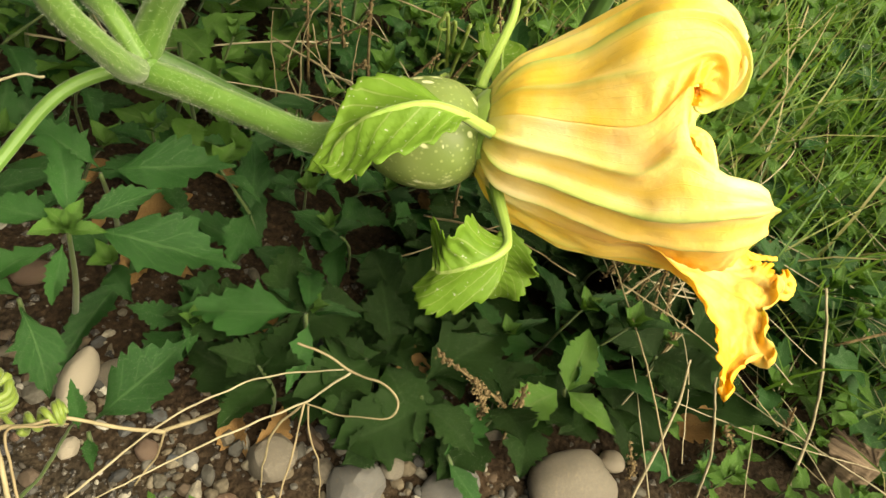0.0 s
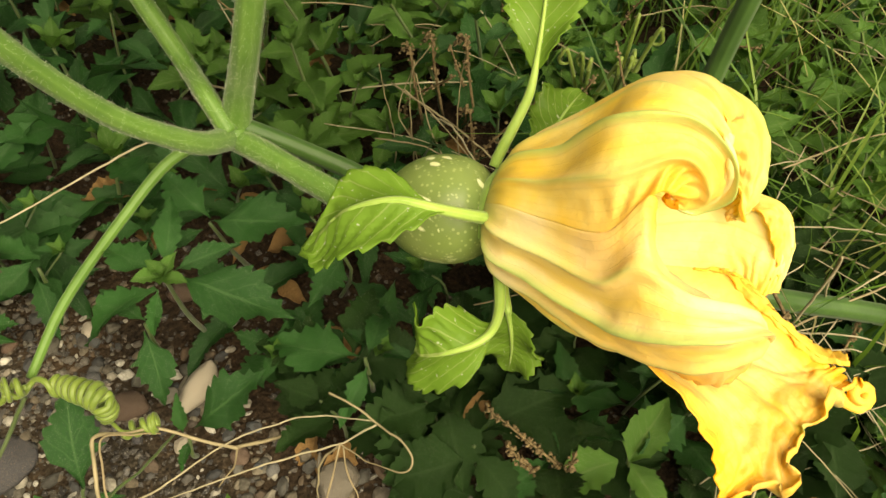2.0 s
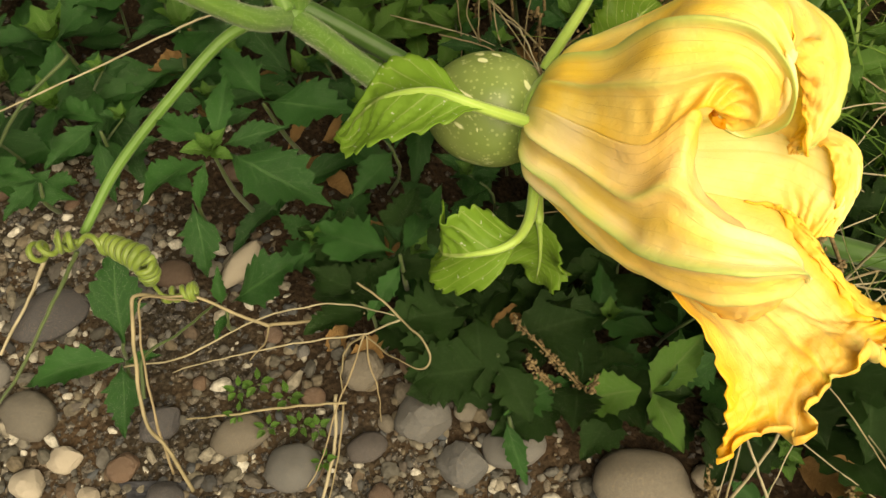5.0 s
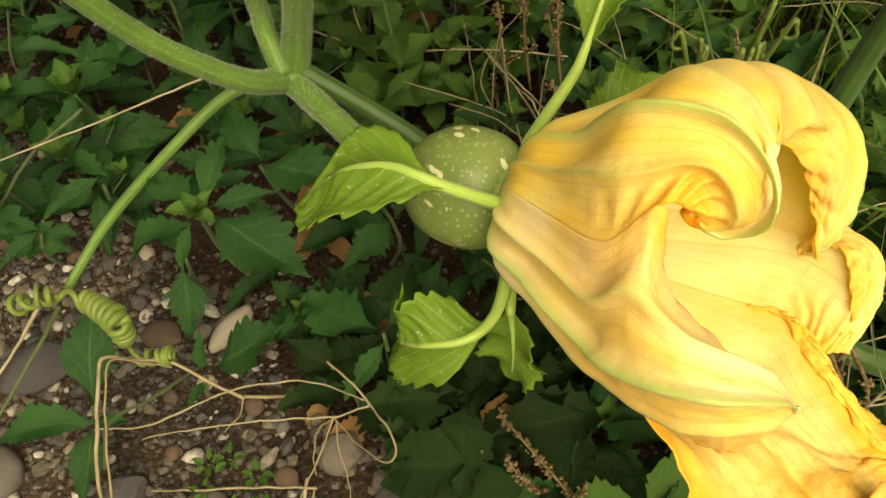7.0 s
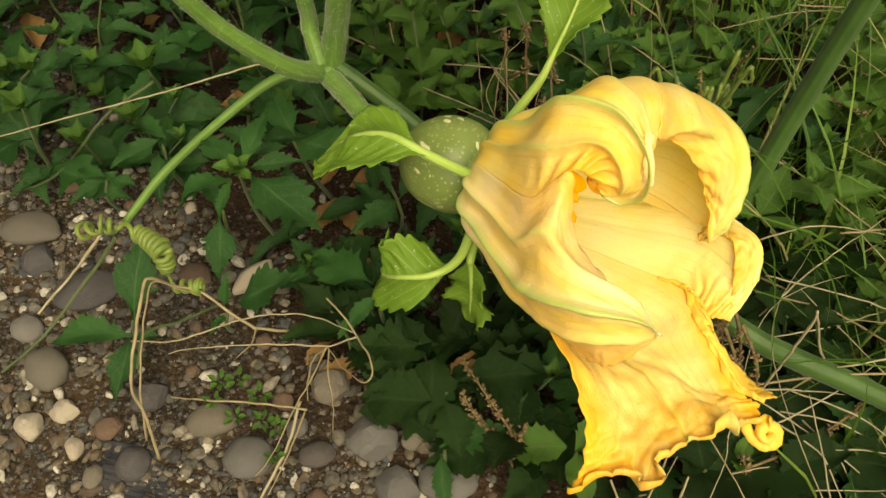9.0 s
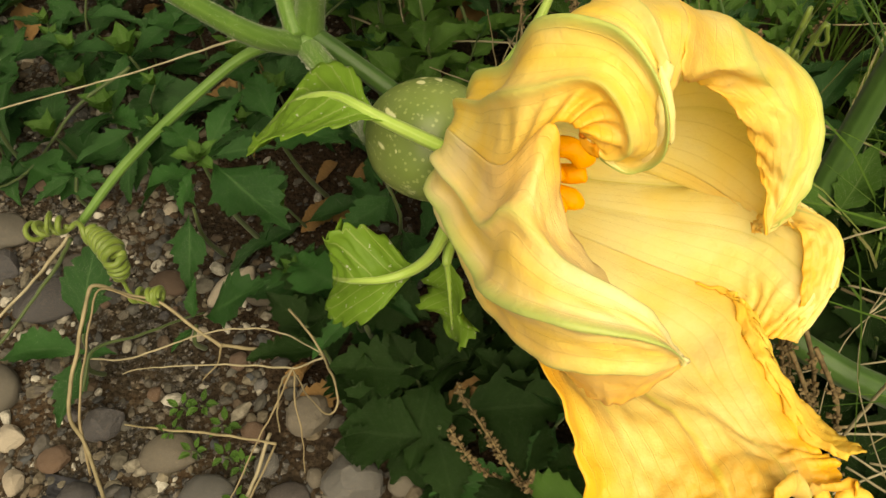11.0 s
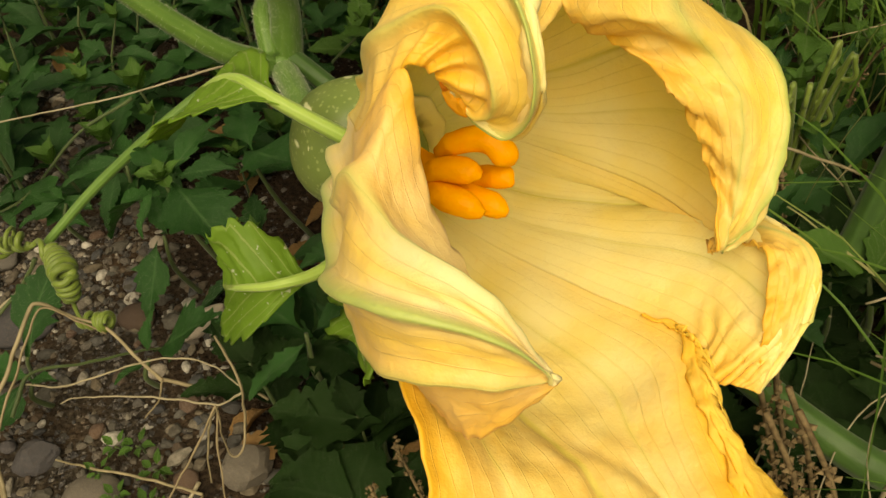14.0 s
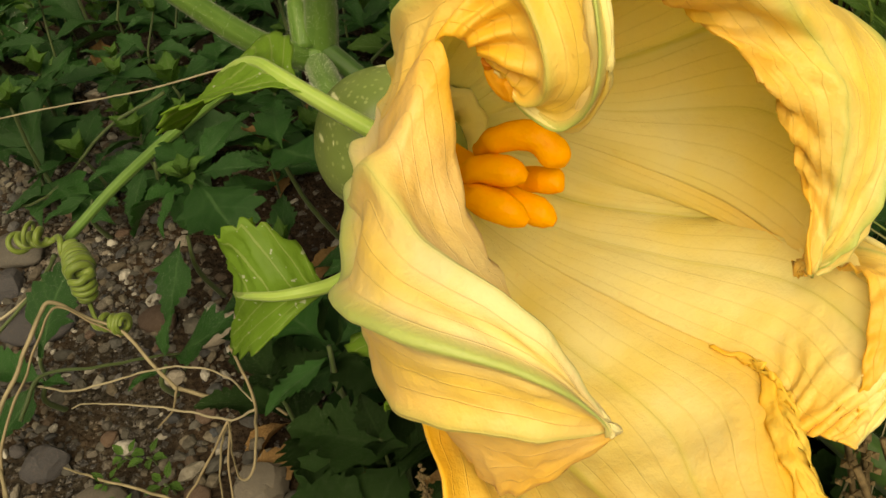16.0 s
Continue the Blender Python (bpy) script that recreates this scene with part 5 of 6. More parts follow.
def shade_squash_leaf(base, centre, radius, seed):
    """A broad lobed squash leaf on the end of its stalk; unseen, added for shade."""
    base, centre = Vector(base), Vector(centre)
    out = (centre - base).normalized()
    side = Vector((0, 0, 1)).cross(out).normalized()
    verts, faces, uvs = [tuple(base - plant.location)], [], [(0.5, 0.0)]
    rings, spokes = 6, 40
    for r in range(1, rings + 1):
        for k in range(spokes):
            a = 2 * math.pi * k / spokes
            lobe = 1 + 0.16 * math.cos(5 * a) + 0.035 * math.sin(23 * a + seed)
            d = radius * lobe * r / rings
            q = base.lerp(centre, r / rings) + out * (math.cos(a) * d) + side * (math.sin(a) * d)
            q.z += 0.18 * d * math.cos(5 * a) * 0.4 - 0.25 * d * d / radius + 0.006 * noise.noise(Vector((q.x * 30, q.y * 30, seed)))
            verts.append(tuple(q - plant.location))
            uvs.append((0.5 + 0.5 * math.sin(a) * r / rings, 0.5 + 0.5 * math.cos(a) * r / rings))
    for k in range(spokes):
        faces.append((0, 1 + k, 1 + (k + 1) % spokes))
    for r in range(rings - 1):
        for k in range(spokes):
            k2 = (k + 1) % spokes
            faces.append((1 + r * spokes + k, 1 + (r + 1) * spokes + k, 1 + (r + 1) * spokes + k2, 1 + r * spokes + k2))
    v, f, u, idx = thicken([Vector(q) for q in verts], faces, uvs, 0.0006)
    return build("leaf_blade", v, f, M_WEED_LIGHT, plant, "broad lobed squash leaf out of view, added for shade", u)


# Unseen blades added on the stalk ends to shade the weeds behind.
shade_squash_leaf((-0.125, 0.11, 0.47), (-0.16, 0.08, 0.51), 0.095, 1)
shade_squash_leaf((-0.086, 0.275, 0.3), (-0.105, 0.315, 0.345), 0.095, 2)
shade_squash_leaf((-0.3, 0.28, 0.22), (-0.335, 0.3, 0.275), 0.11, 3)


def node_knob():
    bm = bmesh.new()
    bmesh.ops.create_icosphere(bm, subdivisions=3, radius=0.0076)
    for v in bm.verts:
        v.co *= 1 + 0.08 * noise.noise(v.co * 300)
        v.co += NODE - plant.location
    me = bpy.data.meshes.new("node")
    bm.to_mesh(me)
    bm.free()
    me.materials.append(M_STEM)
    me.polygons.foreach_set("use_smooth", np.full(len(me.polygons), True))
    ob = new("node", me)
    ob.parent = plant


node_knob()


def stem_hairs():
    rng = random.Random(4)
    verts, faces = [], []
    for points, radii in STEMS[:4]:
        line = spline(points, 200)
        for _ in range(3200):
            i = rng.randrange(1, 198)
            if line[i].z > 0.24:
                continue
            tan = (line[i + 1] - line[i - 1]).normalized()
            a = tan.orthogonal().normalized()
            out = (Matrix.Rotation(rng.uniform(0, 6.283), 3, tan) @ a).normalized()
            r = lerp_list(radii, i / 199)
            c = line[i] - plant.location + out * r * 0.96
            d = (out + Vector((rng.uniform(-1, 1), rng.uniform(-1, 1), rng.uniform(-1, 1))) * 0.35).normalized()
            ln = rng.uniform(0.0006, 0.0019)
            s1 = d.orthogonal().normalized() * 0.000035
            s2 = d.cross(s1)
            b = len(verts)
            verts += [c + s1, c - s1 * 0.5 + s2, c - s1 * 0.5 - s2, c + d * ln]
            faces += [(b, b + 1, b + 3), (b + 1, b + 2, b + 3), (b + 2, b, b + 3)]
    ob = build("stem_hairs", verts, faces, M_HAIR, plant, "fine white bristles", smooth=False)
    ob["kind"] = "stuff"


stem_hairs()


def coil(name, path, radius, turns, r):
    line = spline(rel(path), 20)
    pts = []
    count = int(turns * 12)
    for k in range(count):
        t = k / (count - 1)
        i = t * 18.999
        c = line[int(i)].lerp(line[int(i) + 1], i - int(i))
        tan = (line[min(int(i) + 1, 19)] - line[int(i)]).normalized()
        a = tan.orthogonal().normalized()
        b = tan.cross(a)
        w = turns * 2 * math.pi * t + 1.6 * noise.noise(Vector((t * 5, turns, 4)))
        rr = radius * (0.95 + 0.2 * math.sin(5 * t + turns) + 0.45 * noise.noise(Vector((t * turns * 1.3, turns, 0))))
        c = c + tan * (radius * 0.5 * noise.noise(Vector((t * turns * 1.1, 3, turns))))
        pts.append(c + (a * math.cos(w) + b * math.sin(w)) * rr)
    v, f, u = tube_data(pts, [r, r, r * 0.6], sides=8, steps=len(pts) * 2)
    return build(name, v, f, M_TENDRIL, plant, "tightly coiled pale green tendril", u)


coil("tendril", [(-0.106, 0.103, 0.059), (-0.081, 0.111, 0.065), (-0.077, 0.108, 0.051)], 0.0044, 12, 0.0021)
coil("tendril", [(-0.07, 0.109, 0.042), (-0.062, 0.12, 0.044), (-0.06, 0.1227, 0.0445)], 0.0036, 5, 0.0015)
coil("tendril", [(-0.113, 0.09, 0.066), (-0.124, 0.075, 0.059), (-0.1273, 0.0705, 0.0569)], 0.0042, 4, 0.0016)
coil("tendril", [(-0.106, 0.103, 0.059), (-0.113, 0.09, 0.066), (-0.1165, 0.0835, 0.0695)], 0.0048, 3, 0.0016)
tube("tendril", rel([(-0.077, 0.108, 0.051), (-0.07, 0.109, 0.042), (-0.062, 0.12, 0.044)]), [0.0012, 0.001, 0.0007], M_TENDRIL, plant, "thin pale green tendril end", sides=7, steps=24)


# fruit
AXIS_O = Vector((0.03, 0.268, 0.162))
AXIS = Vector((0.93, 0.33, 0.12)).normalized()
E2 = Vector((0, 0, 1)).cross(AXIS).normalized()
E1 = AXIS.cross(E2)


def make_fruit():
    centre = Vector((0.0122, 0.2585, 0.1535))
    prof = [(-0.0285, 0.002), (-0.0275, 0.0085), (-0.024, 0.0135), (-0.018, 0.0185), (-0.01, 0.0222), (-0.001, 0.0236), (0.008, 0.0228), (0.015, 0.0198), (0.019, 0.016), (0.0215, 0.0118), (0.0222, 0.002)]
    line = spline([Vector((a, b, 0)) for a, b in prof], 34)
    ax = (AXIS_O - Vector((-0.03, 0.247, 0.138))).normalized()
    s1 = ax.orthogonal().normalized()
    s2 = ax.cross(s1)
    verts, faces = [], []
    sides = 48
    for p in line:
        for k in range(sides):
            a = 2 * math.pi * k / sides
            r = max(p.y, 0.0005) * (1 + 0.012 * math.cos(5 * a))
            verts.append(centre - plant.location + ax * p.x + (s1 * math.cos(a) + s2 * math.sin(a)) * r)
    for i in range(len(line) - 1):
        for k in range(sides):
            k2 = (k + 1) % sides
            faces.append((i * sides + k, (i + 1) * sides + k, (i + 1) * sides + k2, i * sides + k2))
    faces.append(tuple(range(sides)))
    faces.append(tuple(len(verts) - 1 - k for k in range(sides)))
    return build("fruit", verts, faces, M_FRUIT, plant, "young round green fruit flecked with cream")


make_fruit()


def sepal(stalk, blade, widths, normals, cup, label, teeth=8, depth=0.3, wave=0.2, seed=0):
    """A leafy sepal: fleshy stalk with a toothed blade."""
    b = spline(rel(blade), 30)
    pts = rel(stalk) + [b[2], b[8], b[16], b[24]]
    ob = tube("sepal", pts, [0.0026, 0.0023, 0.0017, 0.001, 0.0006, 0.0003], M_SEPAL_STALK, plant, label, sides=10, steps=40)
    v, f, u = blade_data(rel(blade), widths, normals, teeth, depth, cup, 40, wave, seed, 5)
    v, f, u, idx = thicken(v, f, u, 0.0004)
    build("blade", v, f, M_SEPAL, ob, "", u)
    return ob


M_SEPAL_STALK = stem_material("sepal_stalk", (0.2, 0.33, 0.055), (0.27, 0.4, 0.085), (0.34, 0.46, 0.15))
def sepal_sheet(mid, upper, lower, label, first, teeth=9, depth=0.2, bow=0.1, seed=0):
    """A leafy sepal spread between its midrib and two toothed margins; the stalk runs on as the midrib."""
    rows, cols = 64, 9
    c, up, low = (spline(rel(q), rows) for q in (mid, upper, lower))
    verts, faces, uvs = [], [], []
    for i in range(rows):
        t = i / (rows - 1)
        grow = max(0.0, min(1.0, (t - first) / 0.16)) ** 0.8
        tan = (c[min(i + 1, rows - 1)] - c[max(i - 1, 0)]).normalized()
        saw = (t * teeth + 0.2) % 1.0
        saw = (saw if saw < 0.8 else (1 - saw) * 4) - 0.5
        for k in range(-cols, cols + 1):
            x = k / cols
            edge = up[i] if k > 0 else low[i]
            reach = (edge - c[i]) * grow
            nrm = tan.cross(reach) * (1 if k > 0 else -1)
            nrm = nrm.normalized() if nrm.length > 1e-9 else Vector((0, 0, 1))
            ax = abs(x)
            w = reach.length
            out = ax * (1 + depth * saw * ax ** 5 + 0.06 * noise.noise(Vector((t * 23, k, seed))) * ax ** 3)
            quilt = 0.045 * w * math.cos((t - 0.22 * ax) * teeth * 6.283) * math.sin(ax * 3.1416) + 0.06 * w * noise.noise(Vector((t * 6, x * 3, seed)))
            verts.append(c[i] + reach * out + tan * (0.12 * w * ax * (1 + depth * saw * ax ** 4)) + nrm * (bow * w * math.sin(ax * 3.1416) + quilt - 0.035 * w * math.exp(-(ax / 0.1) ** 2)))
            uvs.append((0.5 + x / 2, t))
    n = 2 * cols + 1
    for i in range(rows - 1):
        for k in range(n - 1):
            faces.append((i * n + k, i * n + k + 1, (i + 1) * n + k + 1, (i + 1) * n + k))
    ob = tube("sepal", [c[0]] + [c[i] + Vector((0, 0, -0.0004)) for i in range(6, rows - 4, 6)], [0.0027, 0.0024, 0.002, 0.0016, 0.0012, 0.0008, 0.0004], M_SEPAL_STALK, plant, label, sides=10, steps=60)
    v, f, u, idx = thicken(verts, faces, uvs, 0.0004)
    build("blade", v, f, M_SEPAL, ob, "", u)
    return ob


sepal_sheet([(0.0372, 0.2563, 0.1721), (0.0249, 0.237, 0.1882), (0.0112, 0.2274, 0.1915), (-0.0032, 0.2165, 0.1829), (-0.0087, 0.2066, 0.1726), (-0.0065, 0.1966, 0.1676)],
            [(0.036, 0.2502, 0.1717), (0.018, 0.239, 0.186), (0.0006, 0.2393, 0.19), (-0.014, 0.2308, 0.186), (-0.0147, 0.2176, 0.1768), (-0.0141, 0.1982, 0.1637)],
            [(0.0395, 0.2548, 0.177), (0.0302, 0.2354, 0.1901), (0.0239, 0.2158, 0.1907), (0.0111, 0.2006, 0.1836), (0.0007, 0.1944, 0.1732), (-0.0137, 0.2003, 0.1675)],
            "toothed yellow-green sepal arching over the fruit", 0.14, 11, 0.2, 0.1, 1)
sepal_sheet([(0.0445, 0.2536, 0.1554), (0.0585, 0.2367, 0.1513), (0.0631, 0.2214, 0.1545), (0.0557, 0.209, 0.1511), (0.0466, 0.2031, 0.1448), (0.0424, 0.2037, 0.1434)],
            [(0.0486, 0.2367, 0.1506), (0.0575, 0.2295, 0.1475), (0.05, 0.2285, 0.1533), (0.0465, 0.2158, 0.1685), (0.044, 0.205, 0.163), (0.0338, 0.2136, 0.157)],
            [(0.0522, 0.2466, 0.1438), (0.0601, 0.2312, 0.1459), (0.0684, 0.2111, 0.144), (0.0566, 0.1986, 0.1305), (0.0467, 0.1963, 0.1293), (0.0403, 0.2015, 0.1294)],
            "curled toothed yellow-green sepal hanging beside the flower", 0.26, 12, 0.2, 0.06, 2)
sepal([(0.045, 0.255, 0.15), (0.054, 0.246, 0.147), (0.06, 0.241, 0.146)], [(0.06, 0.241, 0.146), (0.066, 0.238, 0.134), (0.069, 0.236, 0.122), (0.07, 0.235, 0.108)],
      [0.001, 0.01, 0.0145, 0.013, 0.009, 0.001], [(0.2, -1, 0.3)], 0.2, "hanging toothed green sepal", 13, 0.26, 0.3, 3)
sepal([(0.0219, 0.2779, 0.1728), (0.0209, 0.2822, 0.1770), (0.0195, 0.299, 0.193), (0.017, 0.306, 0.2)], [(0.016, 0.308, 0.202), (0.006, 0.325, 0.214), (-0.004, 0.34, 0.227), (-0.012, 0.352, 0.24)],
      [0.002, 0.012, 0.0175, 0.018, 0.013, 0.001], [(0.1, -0.7, 0.7)], 0.3, "upright toothed yellow-green sepal", 13, 0.26, 0.3, 4)
sepal([(0.0217, 0.2826, 0.1616), (0.0206, 0.2885, 0.1618), (0.027, 0.303, 0.158)], [(0.028, 0.303, 0.158), (0.022, 0.325, 0.155), (0.017, 0.345, 0.15), (0.014, 0.365, 0.145)],
      [0.002, 0.011, 0.0155, 0.015, 0.011, 0.001], [(0.2, -0.5, 0.8)], 0.3, "toothed green sepal behind the flower", 13, 0.26, 0.3, 5)


# flower
def cyl(s, ang, r):
    a = radians(ang)
    return AXIS_O + AXIS * s + (E2 * math.cos(a) + E1 * math.sin(a)) * r - plant.location


def flower_tube():
    """The short green cup from which the petals rise."""
    verts, faces = [], []
    prof = [(-0.004, 0.012), (-0.001, 0.0165), (0.002, 0.0178), (0.002, 0.0165), (-0.001, 0.01)]
    sides = 40
    for s, r in prof:
        for k in range(sides):
            verts.append(cyl(s, 360 * k / sides, r * (1 + 0.04 * math.cos(radians(360 * k / sides * 10)))))
    for i in range(len(prof) - 1):
        for k in range(sides):
            k2 = (k + 1) % sides
            faces.append((i * sides + k, (i + 1) * sides + k, (i + 1) * sides + k2, i * sides + k2))
    faces.append(tuple((len(prof) - 1) * sides + k for k in range(sides)))
    idx = [0] * (2 * sides) + [1] * (len(faces) - 2 * sides)
    return build("flower", verts, faces, [M_SEPAL_STALK, M_PETAL_IN], plant, "wide open yellow squash flower with ribbed petals", [(0.3, 0.5)] * len(verts), index=idx)


flower = flower_tube()


def petal(mid, left, right, before, after, label="", pleat=0.0, crinkle=0.0012, seed=0, lip=0.0, ridge=1.0, crests=(), rough=0.0012, rows=96, cols=72, mats=None, puff=0.0):
    """A petal between two margins, ribbed along its length; margins crinkle where they are free.
    before and after are the midribs of its neighbours, with which it is one tube near the base."""
    m = spline([cyl(*p) for p in mid], rows)
    l = spline([cyl(*p) for p in left], rows)
    r = spline([cyl(*p) for p in right], rows)
    mb = spline([cyl(*p) for p in before], rows)
    ma = spline([cyl(*p) for p in after], rows)
    verts, faces, uvs = [], [], []
    grid = []
    for i in range(rows):
        row = []
        joined = max(0.0, min(1.0, (0.78 - i / (rows - 1)) / 0.2))
        tm = (r[i] - l[i]) * 0.5
        bow = l[i] + r[i] - m[i] * 2
        tl = (tm - bow).lerp((m[i] - mb[i]) * 0.5, joined)
        tr = (tm + bow).lerp((ma[i] - m[i]) * 0.5, joined)
        for k in range(cols + 1):
            u = -1 + 2 * k / cols
            a, b, ta, tb, t = (l[i], m[i], tl, tm, u + 1) if u < 0 else (m[i], r[i], tm, tr, u)
            row.append(a * (2 * t ** 3 - 3 * t * t + 1) + ta * (t ** 3 - 2 * t * t + t) + b * (3 * t * t - 2 * t ** 3) + tb * (t ** 3 - t * t))
        grid.append(row)
    for i in range(rows):
        v = i / (rows - 1)
        free = max(0.0, min(1.0, (v - 0.45) / 0.3))
        for k in range(cols + 1):
            u = -1 + 2 * k / cols
            p = grid[i][k]
            du = grid[i][min(k + 1, cols)] - grid[i][max(k - 1, 0)]
            dv = grid[min(i + 1, rows - 1)][k] - grid[max(i - 1, 0)][k]
            nrm = dv.cross(du)
            nrm = nrm.normalized() if nrm.length > 1e-12 else Vector((0, 0, 1))
            fade = min(1, v * 7) * (1 - 0.5 * v)
            h = 0.0026 * math.exp(-(u / 0.065) ** 2) + 0.0015 * math.exp(-((abs(u) - 0.5) / 0.085) ** 2) + 0.0006 * math.cos(abs(u) * 12.6)
            h += 0.0003 * (1 - u * u) * math.cos(u * 19 + 1.5 * math.sin(v * 4 + seed))
            h *= fade * ridge
            h += sum(amp * math.exp(-((u - at) / 0.055) ** 2) for at, amp in crests) * min(1, v * 7) * max(0, min(1, (0.97 - v) * 5))
            rim = abs(u) ** 3 * free * (1 - max(0, (v - 0.86) / 0.14))
            q = Vector((u * 3 + seed * 7, v * 9, seed))
            h += crinkle * rim * (math.sin(v * 120 + seed + 4 * noise.noise(q * 2)) + 0.9 * noise.noise(q * 7))
            fold = max(0.0, min(1.0, (-u - 0.5) / 0.3)) * max(0, min(1, (v - 0.33) * 6)) * max(0, min(1, (0.97 - v) * 6))
            hold = 1 - abs(u) ** 3 * max(0.0, min(1.0, (0.62 - v) / 0.1))
            h += hold * pleat * fold * (1 - 0.65 * max(0.0, (-u - 0.8) / 0.2)) * math.sin(v * 92 + 5 * noise.noise(q * 0.7))
            h += hold * rough * (noise.noise(q * 1.3) * fade + 0.5 * noise.noise(Vector((u * 9, v * 22, seed + 5))) * v)
            h += puff * max(0, min(1, (v - 0.55) * 5)) * (noise.noise(Vector((u * 7, v * 24, seed))) + 0.5 * noise.noise(Vector((u * 16, v * 50, seed))))
            verts.append(p + nrm * h)
            uvs.append((k / cols, v))
    w = cols + 1
    shift = []
    if lip:
        # the end rolls over into a thick curl
        start = int(rows * 0.9)
        for i in range(int(rows * 0.7), rows):
            for k in range(w):
                x = -1 + 2 * k / cols
                go = (verts[i * w + k] - verts[(i - 6) * w + k]).normalized()
                push = ((i / rows - 0.7) / 0.3) ** 2 * (0.021 * math.exp(-((x - 0.44) / 0.1) ** 2) - 0.004 * math.exp(-((x - 0.78) / 0.1) ** 2) - 0.006 * math.exp(-((x + 0.35) / 0.22) ** 2) + 0.004 * noise.noise(Vector((x * 5, 2, 9))))
                shift.append((i * w + k, go * push))
        for q, d in shift:
            verts[q] = verts[q] + d
        for k in range(w):
            root_p, before = verts[start * w + k].copy(), verts[(start - 4) * w + k]
            ahead = (root_p - before).normalized()
            across = (verts[start * w + min(k + 1, cols)] - verts[start * w + max(k - 1, 0)]).normalized()
            up = ahead.cross(across).normalized()
            up = up if up.z > 0 else -up
            rr = lip * (0.75 + 0.8 * noise.noise(Vector((k * 0.07, seed, 1))) + 0.2 * math.exp(-(k / cols / 0.14) ** 2))
            for i in range(start, rows):
                a = (i - start) / (rows - 1 - start) * 2.9
                verts[i * w + k] = root_p + ahead * (rr * math.sin(a)) + up * (rr * (1 - math.cos(a))) + up * (0.0007 * noise.noise(Vector((k * 0.5, i * 0.4, 3))))
    for i in range(rows - 1):
        for k in range(cols):
            faces.append((i * w + k, i * w + k + 1, (i + 1) * w + k + 1, (i + 1) * w + k))
    # outside faces away from the axis
    a, b, c = verts[faces[30 * cols + cols // 2][0]], verts[faces[30 * cols + cols // 2][1]], verts[faces[30 * cols + cols // 2][2]]
    if (b - a).cross(c - a).dot(a - cyl(0.04, 0, 0)) < 0:
        faces = [tuple(reversed(f)) for f in faces]
    v2, f2, u2, idx = thicken(verts, faces, uvs, 0.0005)
    return build("petal", v2, f2, mats or [M_PETAL_OUT, M_PETAL_IN], flower, label, u2, index=idx)


S51 = [(0, 125, 0.017), (0.01, 124, 0.0295), (0.029, 126.8, 0.0403), (0.0503, 126.2, 0.0541), (0.0628, 112.6, 0.0633)]
S12 = [(0, 56, 0.017), (0.01, 56, 0.031), (0.0284, 59, 0.0462), (0.0537, 63.9, 0.0668), (0.0718, 76.2, 0.0706), (0.0802, 87.3, 0.0638)]
S23 = [(0, -14, 0.017), (0.01, -14, 0.029), (0.031, -16.8, 0.0386), (0.0626, -19.4, 0.0466)]
S34 = [(0, -80, 0.017), (0.01, -80, 0.027), (0.0323, -74.6, 0.0338), (0.0668, -68, 0.0343)]
S45 = [(0, 206, 0.017), (0.01, 207, 0.0265), (0.029, 199.9, 0.0347), (0.0528, 188.3, 0.0446)]
P1_MID = [(0, 92, 0.017), (0.01, 92, 0.032), (0.031, 94.3, 0.0477), (0.0471, 95.7, 0.0702), (0.067, 94, 0.0745), (0.0816, 96.6, 0.0655), (0.0855, 101.8, 0.0535), (0.0765, 107.1, 0.0442), (0.067, 109.3, 0.0555)]
P2_MID = [(0, 20, 0.017), (0.01, 20, 0.03), (0.0313, 17.7, 0.0461), (0.0608, 21.6, 0.0707), (0.0869, 25.6, 0.0645), (0.0995, 17.4, 0.052), (0.1011, -3.2, 0.0373), (0.0967, -19, 0.0327)]
P3_MID = [(0, -45, 0.017), (0.01, -45, 0.028), (0.0289, -40.6, 0.0374), (0.0554, -28.6, 0.0462), (0.0844, -16, 0.0516), (0.1142, -16.1, 0.045), (0.1218, -31.5, 0.0373), (0.1202, -65.6, 0.0371)]
P4_MID = [(0, -118, 0.017), (0.01, -118, 0.027), (0.0285, -123.8, 0.0383), (0.0575, -130.4, 0.0424), (0.0871, -136.3, 0.0422), (0.1075, -138.1, 0.0417), (0.1248, -141.3, 0.0473), (0.1345, -144.5, 0.0545), (0.137, -145, 0.0575)]
P5_MID = [(0, 165, 0.017), (0.01, 166, 0.028), (0.0284, 161.7, 0.0375), (0.055, 159.8, 0.0525), (0.0688, 155.1, 0.0616), (0.0893, 148.5, 0.0662), (0.1058, 147.4, 0.0542), (0.1119, 159.4, 0.0397)]
petal(P1_MID, S51 + [(0.0668, 110.2, 0.0608), (0.0678, 109.6, 0.0586), (0.0672, 109.4, 0.0566)],
      S12 + [(0.082, 97.2, 0.0612), (0.0805, 102.5, 0.0539), (0.0755, 105.8, 0.0445), (0.0676, 108.8, 0.0552)], P5_MID, P2_MID, "top petal rolled inward with orange pleats", pleat=0.0018, seed=1, crinkle=0.0003, ridge=0.8, crests=((-0.5, 0.002), (0, 0.0018), (0.5, 0.0014)), rough=0.0014, mats=[M_PLEAT_OUT, M_PLEAT_IN])
